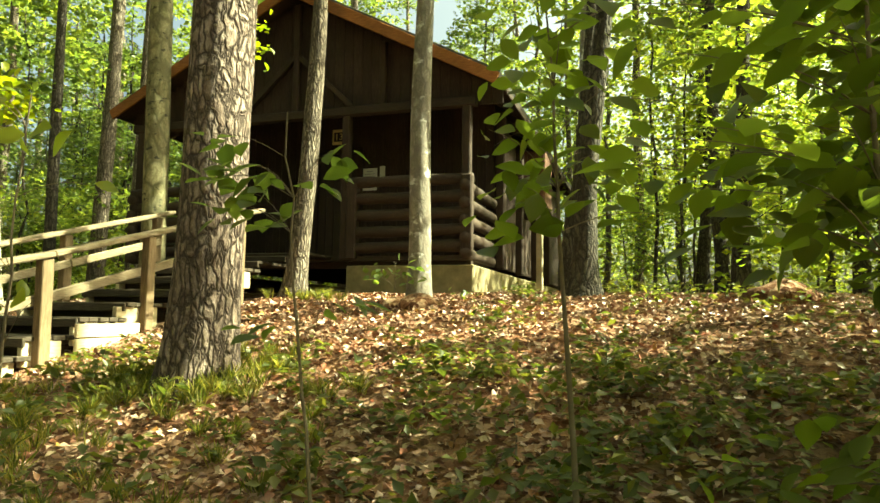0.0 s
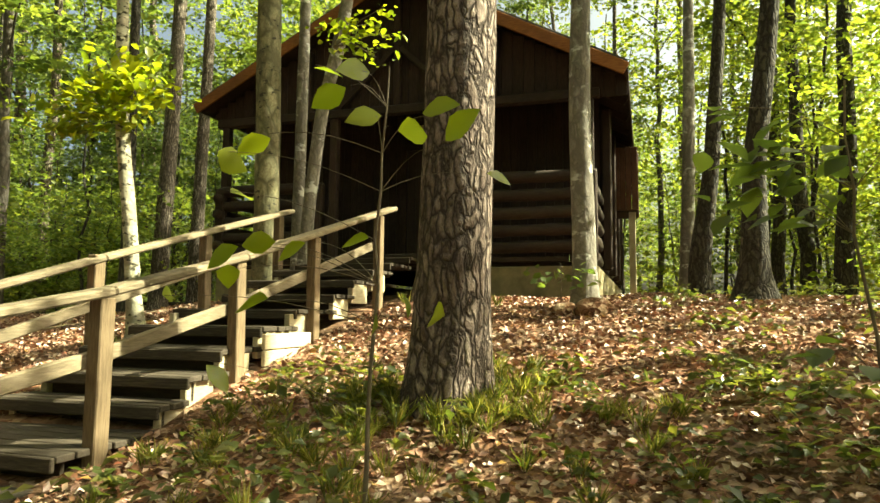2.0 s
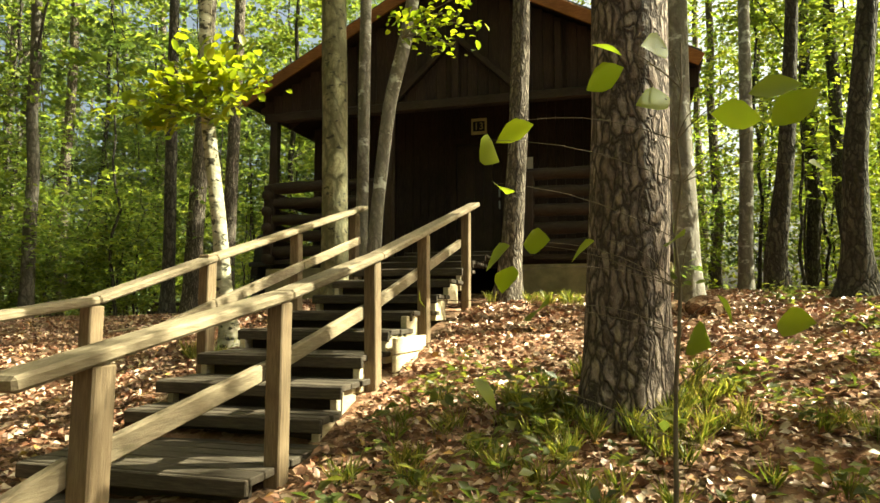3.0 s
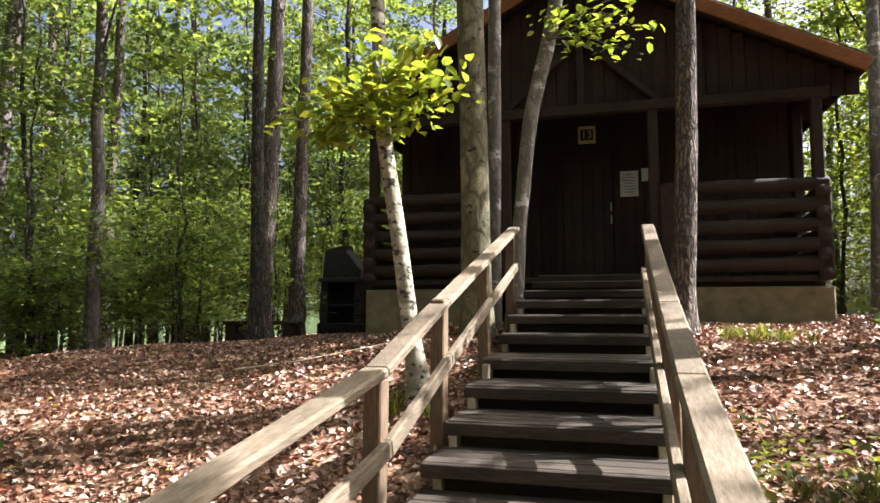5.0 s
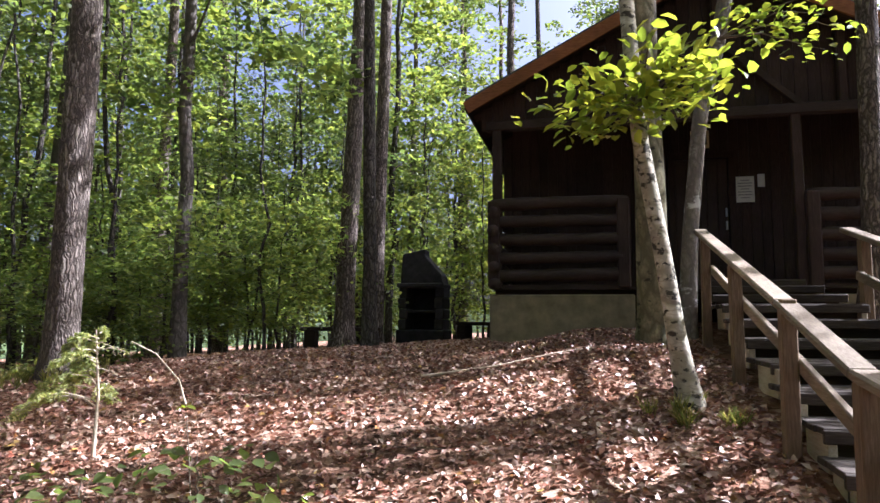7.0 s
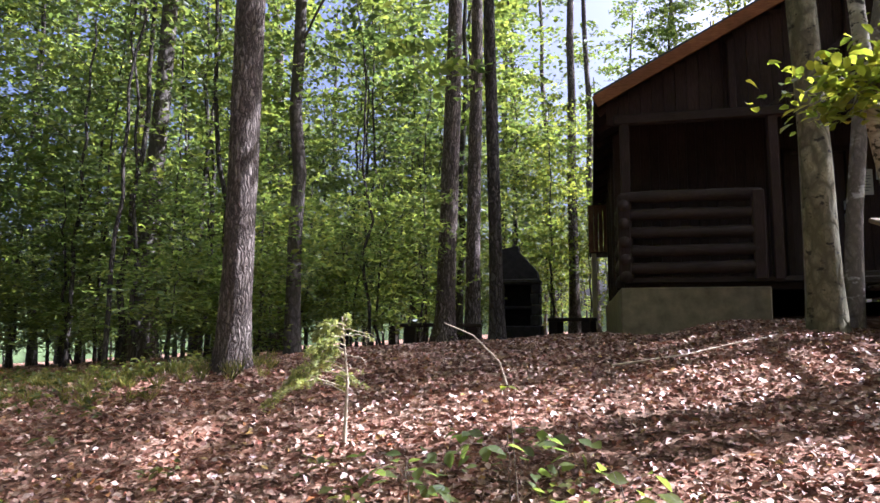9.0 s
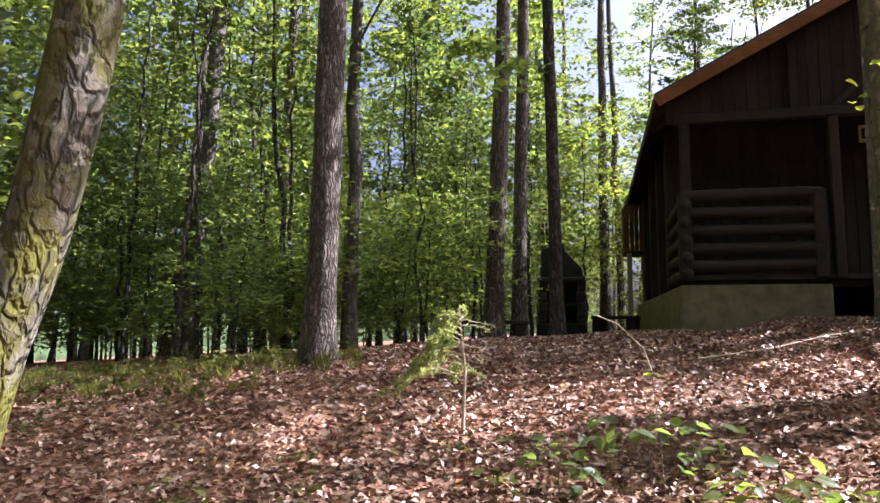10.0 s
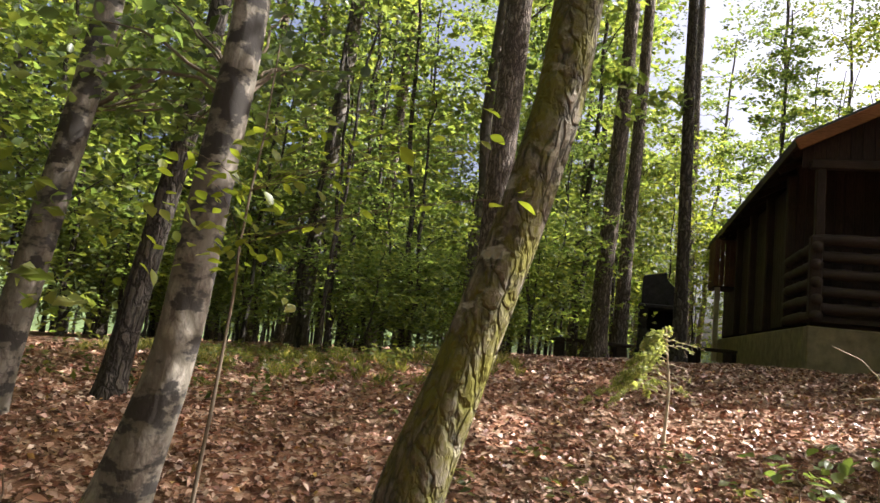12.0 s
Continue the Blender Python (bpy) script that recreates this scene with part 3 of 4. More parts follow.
# ---- stairs ----
def build_stairs():
    st = new("outdoor_stairs")
    st.location = (0.7, 2.9, 1.2)
    tagged(st, "weathered timber steps with handrails leading up to the cabin", "stairs")
    off = -Vector(st.location)

    def add(name, bm, mat, label="", parent=None):
        bmesh.ops.translate(bm, vec=off, verts=bm.verts)
        return part(name, bm, mat, parent or st, label)

    g = random.Random(5)
    # front edges and heights of the treads
    rise = ((8.35, 2.78), (7.75, 2.68), (7.1, 2.56), (6.6, 2.45), (6.1, 2.31), (5.66, 2.15), (4.95, 2.0), (4.42, 1.86), (3.93, 1.71), (3.55, 1.56), (3.28, 1.41), (2.55, 1.26), (2.0, 1.11), (1.45, 0.97))
    for k, (y, z) in enumerate(rise):
        back = rise[k - 1][0] if k else y + 0.7
        n = max(3, int((back - y + 0.05) / 0.115))
        w = (back + 0.04 - y) / n
        # upper treads get the darker board colour in place of the shade on them
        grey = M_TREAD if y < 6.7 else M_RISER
        wide = 1.24 if y > 3.7 else 1.30
        for i in range(n):
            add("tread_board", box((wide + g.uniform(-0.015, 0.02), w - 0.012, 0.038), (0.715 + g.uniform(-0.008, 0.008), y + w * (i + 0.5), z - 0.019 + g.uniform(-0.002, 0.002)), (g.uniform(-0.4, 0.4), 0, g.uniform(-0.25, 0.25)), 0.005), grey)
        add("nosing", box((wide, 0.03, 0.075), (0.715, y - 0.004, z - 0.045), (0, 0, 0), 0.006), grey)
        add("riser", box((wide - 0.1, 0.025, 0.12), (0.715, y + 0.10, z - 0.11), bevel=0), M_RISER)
        if 3.2 < y < 7:
            for x in (0.14, 1.29):
                add("cheek", box((0.05, max(0.22, (back - y) * 0.75), 0.2), (x, y + 0.18, z - 0.14), bevel=0.006), M_CHEEK, "pale side board")
    # pale boards closing the side of the middle steps
    for i in range(3):
        add("side_board", box((0.03, 0.72, 0.115), (1.40, 4.70, 1.50 + i * 0.125), bevel=0.005), M_CHEEK, "pale side board")
    # handrails
    right = ((7.10, 3.19), (4.10, 2.37), (2.85, 2.08), (1.30, 1.80))
    left = ((7.12, 3.21), (4.18, 2.39), (3.05, 2.06), (1.25, 1.80))
    for x, line in ((1.35, right), (0.0, left)):
        for (y0, z0), (y1, z1) in zip(line, line[1:]):
            add("handrail", beam_between((x, y0, z0), (x, y1, z1), 0.125, 0.05, 0.012), M_RAIL)
    for x, ys, line in ((1.35, (6.68, 5.2, 4.06, 2.82, 1.64), right), (0.0, (6.85, 5.5, 4.14, 3.04, 1.6), left)):
        yy, zz = [p[0] for p in line][::-1], [p[1] for p in line][::-1]
        tops = [float(np.interp(y, yy, zz)) for y in ys]
        inner = x - 0.062 if x > 1 else x + 0.062
        for k, (y, t) in enumerate(zip(ys, tops)):
            b = gz(x, y) - 0.12
            top = t - 0.03 if not (x == 0.0 and k == 2) else t + 0.035
            add("post", box((0.085, 0.105, top - b), (x, y, (top + b) / 2), (g.uniform(-0.8, 0.8), g.uniform(-0.8, 0.8), g.uniform(-3, 3)), 0.007), M_POST)
        for k in range(len(ys) - 1):
            d = 0.36 if x > 1 else 0.34
            add("mid_rail", beam_between((inner, ys[k] - 0.004, tops[k] - d), (inner, ys[k + 1] + 0.004, tops[k + 1] - d), 0.045, 0.085, 0.008), M_RAIL)
        if x > 1:
            add("mid_rail", beam_between((inner, 1.63, tops[-1] - 0.36), (inner, 1.15, tops[-1] - 0.5), 0.045, 0.085, 0.008), M_RAIL)


build_stairs()


# ---- measured trees ----
def stem_line(ctrl, height_top, n):
    """Points along a stem: through the control points (x, y, z), then on upwards, slowly straightening."""
    C = np.array(ctrl, float)
    d = (C[-1] - C[-2]) / max(C[-1][2] - C[-2][2], 0.2)
    d[:2] *= 0.6
    d[2] = 1.0
    end = C[-1] + d * (height_top - C[-1][2])
    C = np.vstack([C, end])
    z = np.linspace(C[0][2], height_top, n) if n < 40 else np.concatenate([np.linspace(C[0][2], min(9, height_top), int(n * 0.8)), np.linspace(min(9, height_top), height_top, n - int(n * 0.8) + 1)[1:]])
    P = np.stack([np.interp(z, C[:, 2], C[:, 0]), np.interp(z, C[:, 2], C[:, 1]), z], 1)
    for _ in range(3):
        P[1:-1, :2] = 0.25 * P[:-2, :2] + 0.5 * P[1:-1, :2] + 0.25 * P[2:, :2]
    return P


def limbs_and_crown(g, P, top, low, spread, clumps, per, leaf, tree_ob, bark_mat, leaf_mat, r0, spray=0.55, thick=0.07, count=7):
    """Limbs leaving the stem and a crown of leaf sprays round them."""
    origin = np.array(tree_ob.location)
    tips = []
    for k in range(count):
        z = low + (top - low) * (k + g.rand() * 0.8) / count * 0.85
        i = int(np.argmin(abs(P[:, 2] - z)))
        a = g.rand() * 6.283
        ln = spread * (0.55 + 0.5 * g.rand()) * (1 - 0.5 * (z - low) / max(top - low, 1))
        s = np.linspace(0, 1, 7)[:, None]
        d = np.array([math.cos(a), math.sin(a), 0.35 + 0.4 * g.rand()])
        L = P[i] + s * d * ln + np.array([0, 0, 0.25]) * ln * np.sin(s * 3) * 0.5 + 0.06 * g.normal(size=(7, 3)) * s
        v, f = tube(L - origin, np.linspace(r0 * 0.32, 0.008, 7), 6, 0.05, 2, k)
        raw("limb", v, f, bark_mat, tree_ob, smooth=True)
        tips += [L[3], L[5], L[6]]
    tips = np.array(tips)
    base = tips[g.randint(0, len(tips), clumps)]
    c = base + g.normal(size=(clumps, 3)) * np.array([spread * 0.36, spread * 0.36, (top - low) * 0.10])
    c[:, 2] = np.clip(c[:, 2], low - 0.3, top + 1)
    pts = sprays(g, c, per, spray, thick)
    v, f = leaves(g, pts - origin, leaf, leaf * 0.6)
    raw("crown", v, f, leaf_mat, tree_ob, "loose crown of green leaves")


def tree(name, label, ctrl, radii, top, mat, crown=None, seed=0, sides=14, rings=46, wobble=0.03, flare=0.35, group="", leaf_mat=None):
    g = np.random.RandomState(seed)
    C = [tuple(c) for c in ctrl]
    z0 = gz(C[0][0], C[0][1]) - 0.08
    C = [(C[0][0], C[0][1], z0)] + [c for c in C if c[2] > z0 + 0.15]
    P = stem_line(C, top, rings)
    rz = [r[0] for r in radii] + [top]
    rv = [r[1] for r in radii] + [radii[-1][1] * 0.3]
    R = np.interp(P[:, 2], rz, rv)
    ob = new(name)
    ob.location = P[0]
    tagged(ob, label, "tree", group)
    v, f = tube(P - P[0], R, sides, wobble, 1.2, seed, flare=flare)
    raw("trunk", v, f, mat, ob, smooth=True)
    if crown:
        limbs_and_crown(g, P, top, tree_ob=ob, bark_mat=mat, leaf_mat=leaf_mat or M_LEAF, r0=radii[-1][1], **crown)
    return ob, P


HIGH = dict(low=9.0, spread=2.4, clumps=24, per=40, leaf=0.15)


def build_near_trees():
    tree("pine_tree", "tall pine with thick cracked grey-brown plated bark", [(2.98, 3.9, 1.5), (3.03, 3.9, 2.9), (3.05, 3.9, 4.0)],
         [(1.5, 0.25), (2.2, 0.232), (4.0, 0.222), (7, 0.2)], 17, M_PINE, dict(HIGH, low=12, spread=3.0, clumps=42), 3, 40, 150, 0.012, 0.28)
    tree("oak_tree", "slim furrowed trunk beside the handrail", [(1.64, 7.45, 2.1), (1.72, 7.45, 2.9), (1.775, 7.5, 3.85), (1.825, 7.55, 5.5)],
         [(2.1, 0.15), (2.7, 0.128), (3.85, 0.116), (5.5, 0.1)], 15, M_OAK, dict(HIGH, low=12, spread=1.5, clumps=10), 4, 22, 90, 0.03, 0.5)
    tree("beech_tree", "grey mottled trunk growing close to the cabin porch", [(3.57, 6.8, 2.2), (3.52, 6.85, 4.15), (3.54, 6.9, 5.3)],
         [(2.2, 0.125), (4.15, 0.11), (5.3, 0.1)], 15, M_GREY, dict(HIGH, low=12, spread=1.5, clumps=10), 5, 20, 70, 0.03, 0.45)
    # its crown, out of view, is thickened to shade the far west side
    tree("beech_tree", "thick mossy grey trunk beside the steps", [(-0.44, 7.3, 2.1), (-0.47, 7.3, 4.27), (-0.515, 7.3, 5.75)],
         [(2.1, 0.18), (2.6, 0.17), (4.27, 0.158), (5.75, 0.15)], 17, M_MOSSGREY, dict(HIGH, clumps=75, spread=3.0), 6, 20, 70, 0.03, 0.25)
    tree("beech_tree", "slender flecked trunk behind a thicker one", [(-0.38, 7.95, 2.1), (-0.36, 7.95, 4.4), (-0.35, 7.95, 6.0)],
         [(2.1, 0.085), (6, 0.075)], 13, M_GREY, dict(HIGH), 7, 14, 60, 0.03, 0.2)
    leaning, P = tree("maple_tree", "leaning mottled trunk beside the steps", [(-0.10, 7.6, 2.1), (-0.02, 7.6, 3.3), (0.13, 7.6, 4.63), (0.345, 7.6, 5.4)],
         [(2.1, 0.1), (3.3, 0.085), (5.4, 0.085)], 10, M_GREY, None, 8, 16, 70, 0.04, 0.3)
    twig_leaves(leaning, (0.345, 7.5, 5.4), [(1.2, 6.9, 5.35), (1.32, 6.9, 5.15), (1.18, 6.9, 4.95), (0.6, 7.2, 5.6), (1.25, 6.95, 5.55)], 190, 0.1, M_LEAF_YEL, 31)
    # the crown above the view is made dense for shade on the western ground
    birch, P = tree("birch_tree", "white-barked young birch with dark flecks, leaning slightly", [(-0.41, 5.1, 1.75), (-0.465, 5.1, 1.94), (-0.59, 5.1, 2.88), (-0.73, 5.1, 3.72), (-0.795, 5.1, 4.78)],
         [(1.7, 0.085), (2.1, 0.07), (3.7, 0.062), (4.8, 0.058)], 10, M_BIRCH, dict(low=6.8, spread=2.5, clumps=130, per=42, leaf=0.14), 9, 14, 80, 0.03, 0.5)
    twig_leaves(birch, (-0.74, 5.08, 3.9), [(-1.3, 4.75, 3.85), (-0.4, 4.8, 4.2), (-0.1, 4.75, 4.1), (-0.3, 4.9, 4.35), (-1.0, 4.7, 3.65), (-0.5, 4.75, 3.75), (-1.15, 4.9, 4.15), (-0.65, 4.7, 4.3), (-0.95, 4.75, 4.0), (-0.3, 4.8, 4.0), (-1.25, 4.8, 3.7)], 640, 0.108, M_LEAF_YEL, 32)
    # leaves added high out of view, to shade the trunks on the west side
    g = np.random.RandomState(60)
    twig_leaves(birch, (-0.9, 5.1, 7.6), [(-4.2 + 2.4 * g.rand(), 3.0 + 2.0 * g.rand(), 8.3 + 2.2 * g.rand()) for _ in range(18)], 760, 0.18, M_LEAF, 65)
    tree("oak_tree", "straight furrowed trunk at the clearing's edge", [(-6.59, 5.95, 1.48), (-6.555, 5.95, 2.87), (-6.505, 5.95, 5.6)],
         [(1.4, 0.185), (2.87, 0.165), (5.6, 0.155)], 18, M_OAK, dict(HIGH), 10, 22, 90, 0.03, 0.4)
    tree("oak_tree", "dark straight trunk by the stone grill", [(-5.48, 11.35, 1.8), (-5.42, 11.35, 3.56), (-5.3, 11.35, 6.5)],
         [(1.8, 0.24), (2.3, 0.185), (3.5, 0.165), (6.5, 0.15)], 18, M_OAK, dict(HIGH), 11, 18, 60, 0.03, 0.3)
    tree("oak_tree", "dark straight trunk by the stone grill", [(-5.07, 11.96, 1.8), (-5.05, 11.96, 3.54), (-4.95, 11.96, 7.5)],
         [(1.8, 0.16), (4, 0.13), (7.9, 0.115)], 18, M_OAK, dict(HIGH), 12, 18, 60, 0.03, 0.3)
    tree("oak_tree", "slim dark trunk standing before the stone grill", [(-4.2, 9.04, 1.9), (-4.21, 9.04, 3.2), (-4.27, 9.04, 6.2)],
         [(1.8, 0.12), (3, 0.098), (6.2, 0.085)], 16, M_DARKBARK, dict(HIGH), 21, 16, 60, 0.03, 0.4)
    mossy, P = tree("beech_tree", "strongly leaning trunk covered in yellow-green moss", [(-5.83, 0.95, 1.0), (-5.77, 0.95, 1.35), (-5.6, 0.97, 1.93), (-5.475, 1.0, 2.35), (-5.335, 1.0, 2.97), (-5.31, 1.0, 3.2)],
         [(0.9, 0.15), (1.4, 0.128), (1.95, 0.105), (3.2, 0.1)], 12, M_MOSSY, dict(HIGH, low=8, spread=2.6, clumps=40), 13, 26, 110, 0.05, 0.3)
    mottled, P = tree("beech_tree", "leaning pale trunk with dark blotches", [(-7.5, 1.41, 0.8), (-7.41, 1.41, 1.0), (-7.23, 1.41, 1.67), (-7.175, 1.41, 2.4), (-7.1, 1.41, 3.3)],
         [(0.8, 0.15), (1.7, 0.108), (3.3, 0.1)], 13, M_MOTTLE, dict(HIGH, low=8, spread=2.6, clumps=40), 14, 22, 80, 0.04, 0.3)
    blotched, P = tree("beech_tree", "leaning pale trunk with dark blotches", [(-9.62, 2.5, 1.0), (-9.48, 2.5, 1.8), (-9.35, 2.5, 2.5), (-9.15, 2.5, 3.8)],
         [(0.9, 0.15), (1.8, 0.13), (3.8, 0.105)], 13, M_MOTTLE, dict(HIGH, low=8, spread=2.6, clumps=40), 15, 18, 60, 0.04, 0.3)
    tree("oak_tree", "brown leaning trunk in the thicket", [(-9.3, 3.4, 1.1), (-9.1, 3.4, 2.4), (-8.85, 3.4, 3.9)],
         [(0.9, 0.12), (3.8, 0.09)], 13, M_DARKBARK, dict(HIGH), 16, 14, 50, 0.04, 0.3)
    tree("beech_tree", "pale straight trunk deep in the thicket", [(-11.2, 10.5, 1.4), (-11.1, 10.5, 3.5), (-10.9, 10.5, 6)],
         [(1.2, 0.2), (6, 0.16)], 17, M_DIM, dict(HIGH), 20, 16, 50)
    # both crest trees carry unseen crowns, thickened to shade the level ground
    tree("beech_tree", "grey trunk standing on the crest beside the cabin", [(4.78, 11.5, 2.3), (4.87, 11.5, 4.36), (4.92, 11.5, 7.0)],
         [(2.2, 0.12), (7, 0.085)], 17, M_GREY, dict(HIGH, low=9.5, spread=2.0, clumps=45), 17, 14, 50)
    tree("oak_tree", "dark curved trunk on the crest", [(4.9, 9.5, 2.3), (4.82, 9.5, 2.45), (5.03, 9.5, 3.93), (5.19, 9.5, 6.1)],
         [(2.2, 0.15), (3.9, 0.105), (6, 0.085)], 17, M_DARKBARK, dict(HIGH, low=9, spread=2.0, clumps=50), 18, 16, 60)
    flared, P = tree("oak_tree", "dark trunk with a wide flared foot on the crest", [(5.25, 7.6, 2.1), (5.28, 7.6, 3.5), (5.48, 7.6, 5.2)],
         [(2.0, 0.19), (2.6, 0.145), (3.5, 0.122), (5.2, 0.095)], 17, M_DARKBARK, dict(HIGH, low=12, spread=1.5, clumps=10), 19, 18, 70, 0.04, 0.6)
    # unseen leaf curtain above the view, added to dapple the steps with shade
    g = np.random.RandomState(61)
    twig_leaves(flared, (5.5, 7.5, 6.3), [(5.3 + 0.5 * g.rand(), 5.1 + 2.9 * g.rand(), 6.5 + 1.5 * g.rand()) for _ in range(16)], 620, 0.17, M_LEAF, 62)
    twig_leaves(mottled, (-7.14, 1.5, 3.1), [(-8.6 + 2.0 * g.rand(), 1.7 + 1.3 * g.rand(), 3.2 + 0.9 * g.rand()) for _ in range(13)], 420, 0.11, M_LEAF_DARK, 63)
    twig_leaves(blotched, (-9.25, 2.6, 3.4), [(-10.2 + 2.2 * g.rand(), 2.6 + 1.3 * g.rand(), 3.3 + 1.4 * g.rand()) for _ in range(13)], 420, 0.12, M_LEAF_DARK, 64)


LEAF_A = leaf_shape("leaf", 0.14, 0.095, M_LEAF_YEL)
LEAF_S = leaf_shape("leaf", 0.068, 0.042, M_LEAF_YEL)
LEAF_B = leaf_shape("leaf", 0.105, 0.068, M_LEAF_SUN)
LEAF_C = leaf_shape("leaf", 0.095, 0.065, M_LEAF)
LEAF_D = leaf_shape("leaf", 0.13, 0.088, M_LEAF_SUN)
LEAF_DRY = leaf_shape("leaf", 0.11, 0.065, M_LITTER)


def twig_leaves(parent, root, tips, n, size, mat, seed):
    """Twigs from a root to the tips, with layered leaves along their outer parts."""
    g = np.random.RandomState(seed)
    o = np.array(parent.location)
    pts, axes = [], []
    for t in tips:
        s = np.linspace(0, 1, 8)[:, None]
        L = np.array(root) * (1 - s) + np.array(t) * s + np.array([0, 0, 0.1]) * np.sin(s * 3.14) + 0.015 * g.normal(size=(8, 3))
        v, f = tube(L - o, np.linspace(0.014, 0.003, 8), 5)
        raw("twig", v, f, M_TWIG, parent)
        k = n // len(tips)
        u = g.uniform(0.35, 1.05, k)
        d = np.array(t) - np.array(root)
        p = np.array(root) + u[:, None] * d + g.normal(size=(k, 3)) * np.array([0.17, 0.15, 0.05])
        pts.append(p)
        axes.append(np.repeat((d / np.linalg.norm(d))[None], k, 0) + 0.5 * g.normal(size=(k, 3)) * (1, 1, 0.3))
    v, f = oval_leaves(g, np.concatenate(pts) - o, size, size * 0.62, 0.75, np.concatenate(axes))
    raw("foliage", v, f, mat, parent, "twig leaves, both seen ones and unseen ones for shade")


build_near_trees()


def sapling(name, label, base, top, branches, leaf_me, seed, r=0.012, spread=0.08, per=5, category="sapling", face=0):
    """A thin stem with twigs; each broad leaf is a part of its own."""
    g = np.random.RandomState(seed)
    ob = new(name)
    ob.location = (base[0], base[1], gz(base[0], base[1]) - 0.02)
    tagged(ob, label, category)
    o = np.array(ob.location)
    s = np.linspace(0, 1, 12)[:, None]
    L = o * (1 - s) + np.array(top) * s + 0.012 * g.normal(size=(12, 3)) * s
    v, f = tube(L - o, np.linspace(r, 0.003, 12), 6)
    raw("stem", v, f, M_TWIG, ob, smooth=True)
    for t in branches:
        t = np.array(t, float)
        i = int(np.clip(np.argmin(abs(L[:, 2] - (t[2] - 0.12))), 2, 11))
        s = np.linspace(0, 1, 6)[:, None]
        B = L[i] * (1 - s) + t * s + np.array([0, 0, 0.04]) * np.sin(s * 3.14)
        v, f = tube(B - o, np.linspace(r * 0.2, 0.001, 6), 5)
        raw("twig", v, f, M_TWIG, ob)
        for k in range(per):
            u = 1.0 - k * 0.16
            p = B[0] * (1 - u) + t * u + g.normal(size=3) * spread * np.array([1, 1, 0.5]) - o
            lf = new("leaf", leaf_me)
            lf.parent = ob
            a = math.degrees(math.atan2(t[1] - B[0][1], t[0] - B[0][0]))
            lf.matrix_basis = pose(*p, face * (1 if g.rand() < 0.7 else -1) + g.normal() * 22, 12 + g.normal() * 22, a + g.normal() * 55) @ Matrix.Scale(g.uniform(0.75, 1.25), 4)
    return ob


def build_saplings():
    g = np.random.RandomState(77)
    fan = [(2.53, 2.63), (2.65, 2.70), (2.56, 2.46), (2.58, 2.25), (2.72, 2.25), (2.67, 2.14), (2.94, 2.25), (3.21, 2.24), (3.03, 2.89), (3.14, 2.89), (2.91, 2.96), (3.15, 2.75),
           (3.26, 2.66), (3.4, 2.69), (3.45, 2.59), (3.58, 2.49), (3.47, 1.96), (3.32, 2.03), (3.17, 1.92), (2.75, 2.02), (2.49, 1.78), (2.27, 2.04)]
    sapling("beech_sapling", "thin beech sapling with large yellow-green leaves", (3.14, 2.25), (3.2, 2.25, 2.95),
            [(x, 2.2 + 0.06 * g.normal(), z) for x, z in fan], LEAF_A, 41, 0.011, 0.025, 1, face=58)
    sapling("beech_sapling", "slender leafy sapling on the shaded slope", (5.74, 2.25), (5.64, 2.25, 3.1),
            [(5.35 + 0.9 * g.rand(), 1.95 + 0.6 * g.rand(), 2.25 + 0.85 * g.rand()) for _ in range(20)], LEAF_B, 42, 0.013, 0.1, 7, face=14)
    sapling("beech_sapling", "dense leafy sapling on the shaded slope", (6.62, 2.0), (6.55, 2.0, 3.3),
            [(5.85 + 1.3 * g.rand(), 1.6 + 0.7 * g.rand(), 2.15 + 0.95 * g.rand()) for _ in range(34)] + [(6.0 + 1.2 * g.rand(), 1.7 + 0.7 * g.rand(), 1.2 + 0.5 * g.rand()) for _ in range(12)], LEAF_B, 43, 0.016, 0.12, 8, face=14)
    sapling("beech_sapling", "low leafy sapling in deep shade", (5.35, 1.55), (5.3, 1.55, 1.25),
            [(4.4 + 2.4 * g.rand(), 1.2 + 0.9 * g.rand(), 0.98 + 0.34 * g.rand()) for _ in range(42)], LEAF_C, 52, 0.008, 0.1, 6)
    sapling("beech_sapling", "dense leafy sapling on the shaded slope", (7.6, 3.2), (7.5, 3.2, 4.3),
            [(6.5 + 1.8 * g.rand(), 2.6 + 1.2 * g.rand(), 1.9 + 2.2 * g.rand()) for _ in range(30)], LEAF_B, 44, 0.016, 0.13, 8, face=14)
    sapling("beech_sapling", "leafy sapling hanging over the shaded slope", (6.95, 2.7), (6.8, 2.6, 3.6),
            [(5.75 + 1.5 * g.rand(), 1.9 + 0.9 * g.rand(), 2.3 + 1.2 * g.rand()) for _ in range(37)], LEAF_D, 53, 0.014, 0.14, 8, face=14)
    sapling("beech_sapling", "slender sapling with a few spreading twigs", (4.85, 2.1), (4.7, 2.05, 2.65),
            [(4.25 + 0.7 * g.rand(), 1.95 + 0.2 * g.rand(), 2.3 + 0.3 * g.rand()) for _ in range(12)] + [(4.6, 2.0, 1.9), (5.0, 2.1, 2.0)], LEAF_C, 45, 0.008, 0.06, 5)
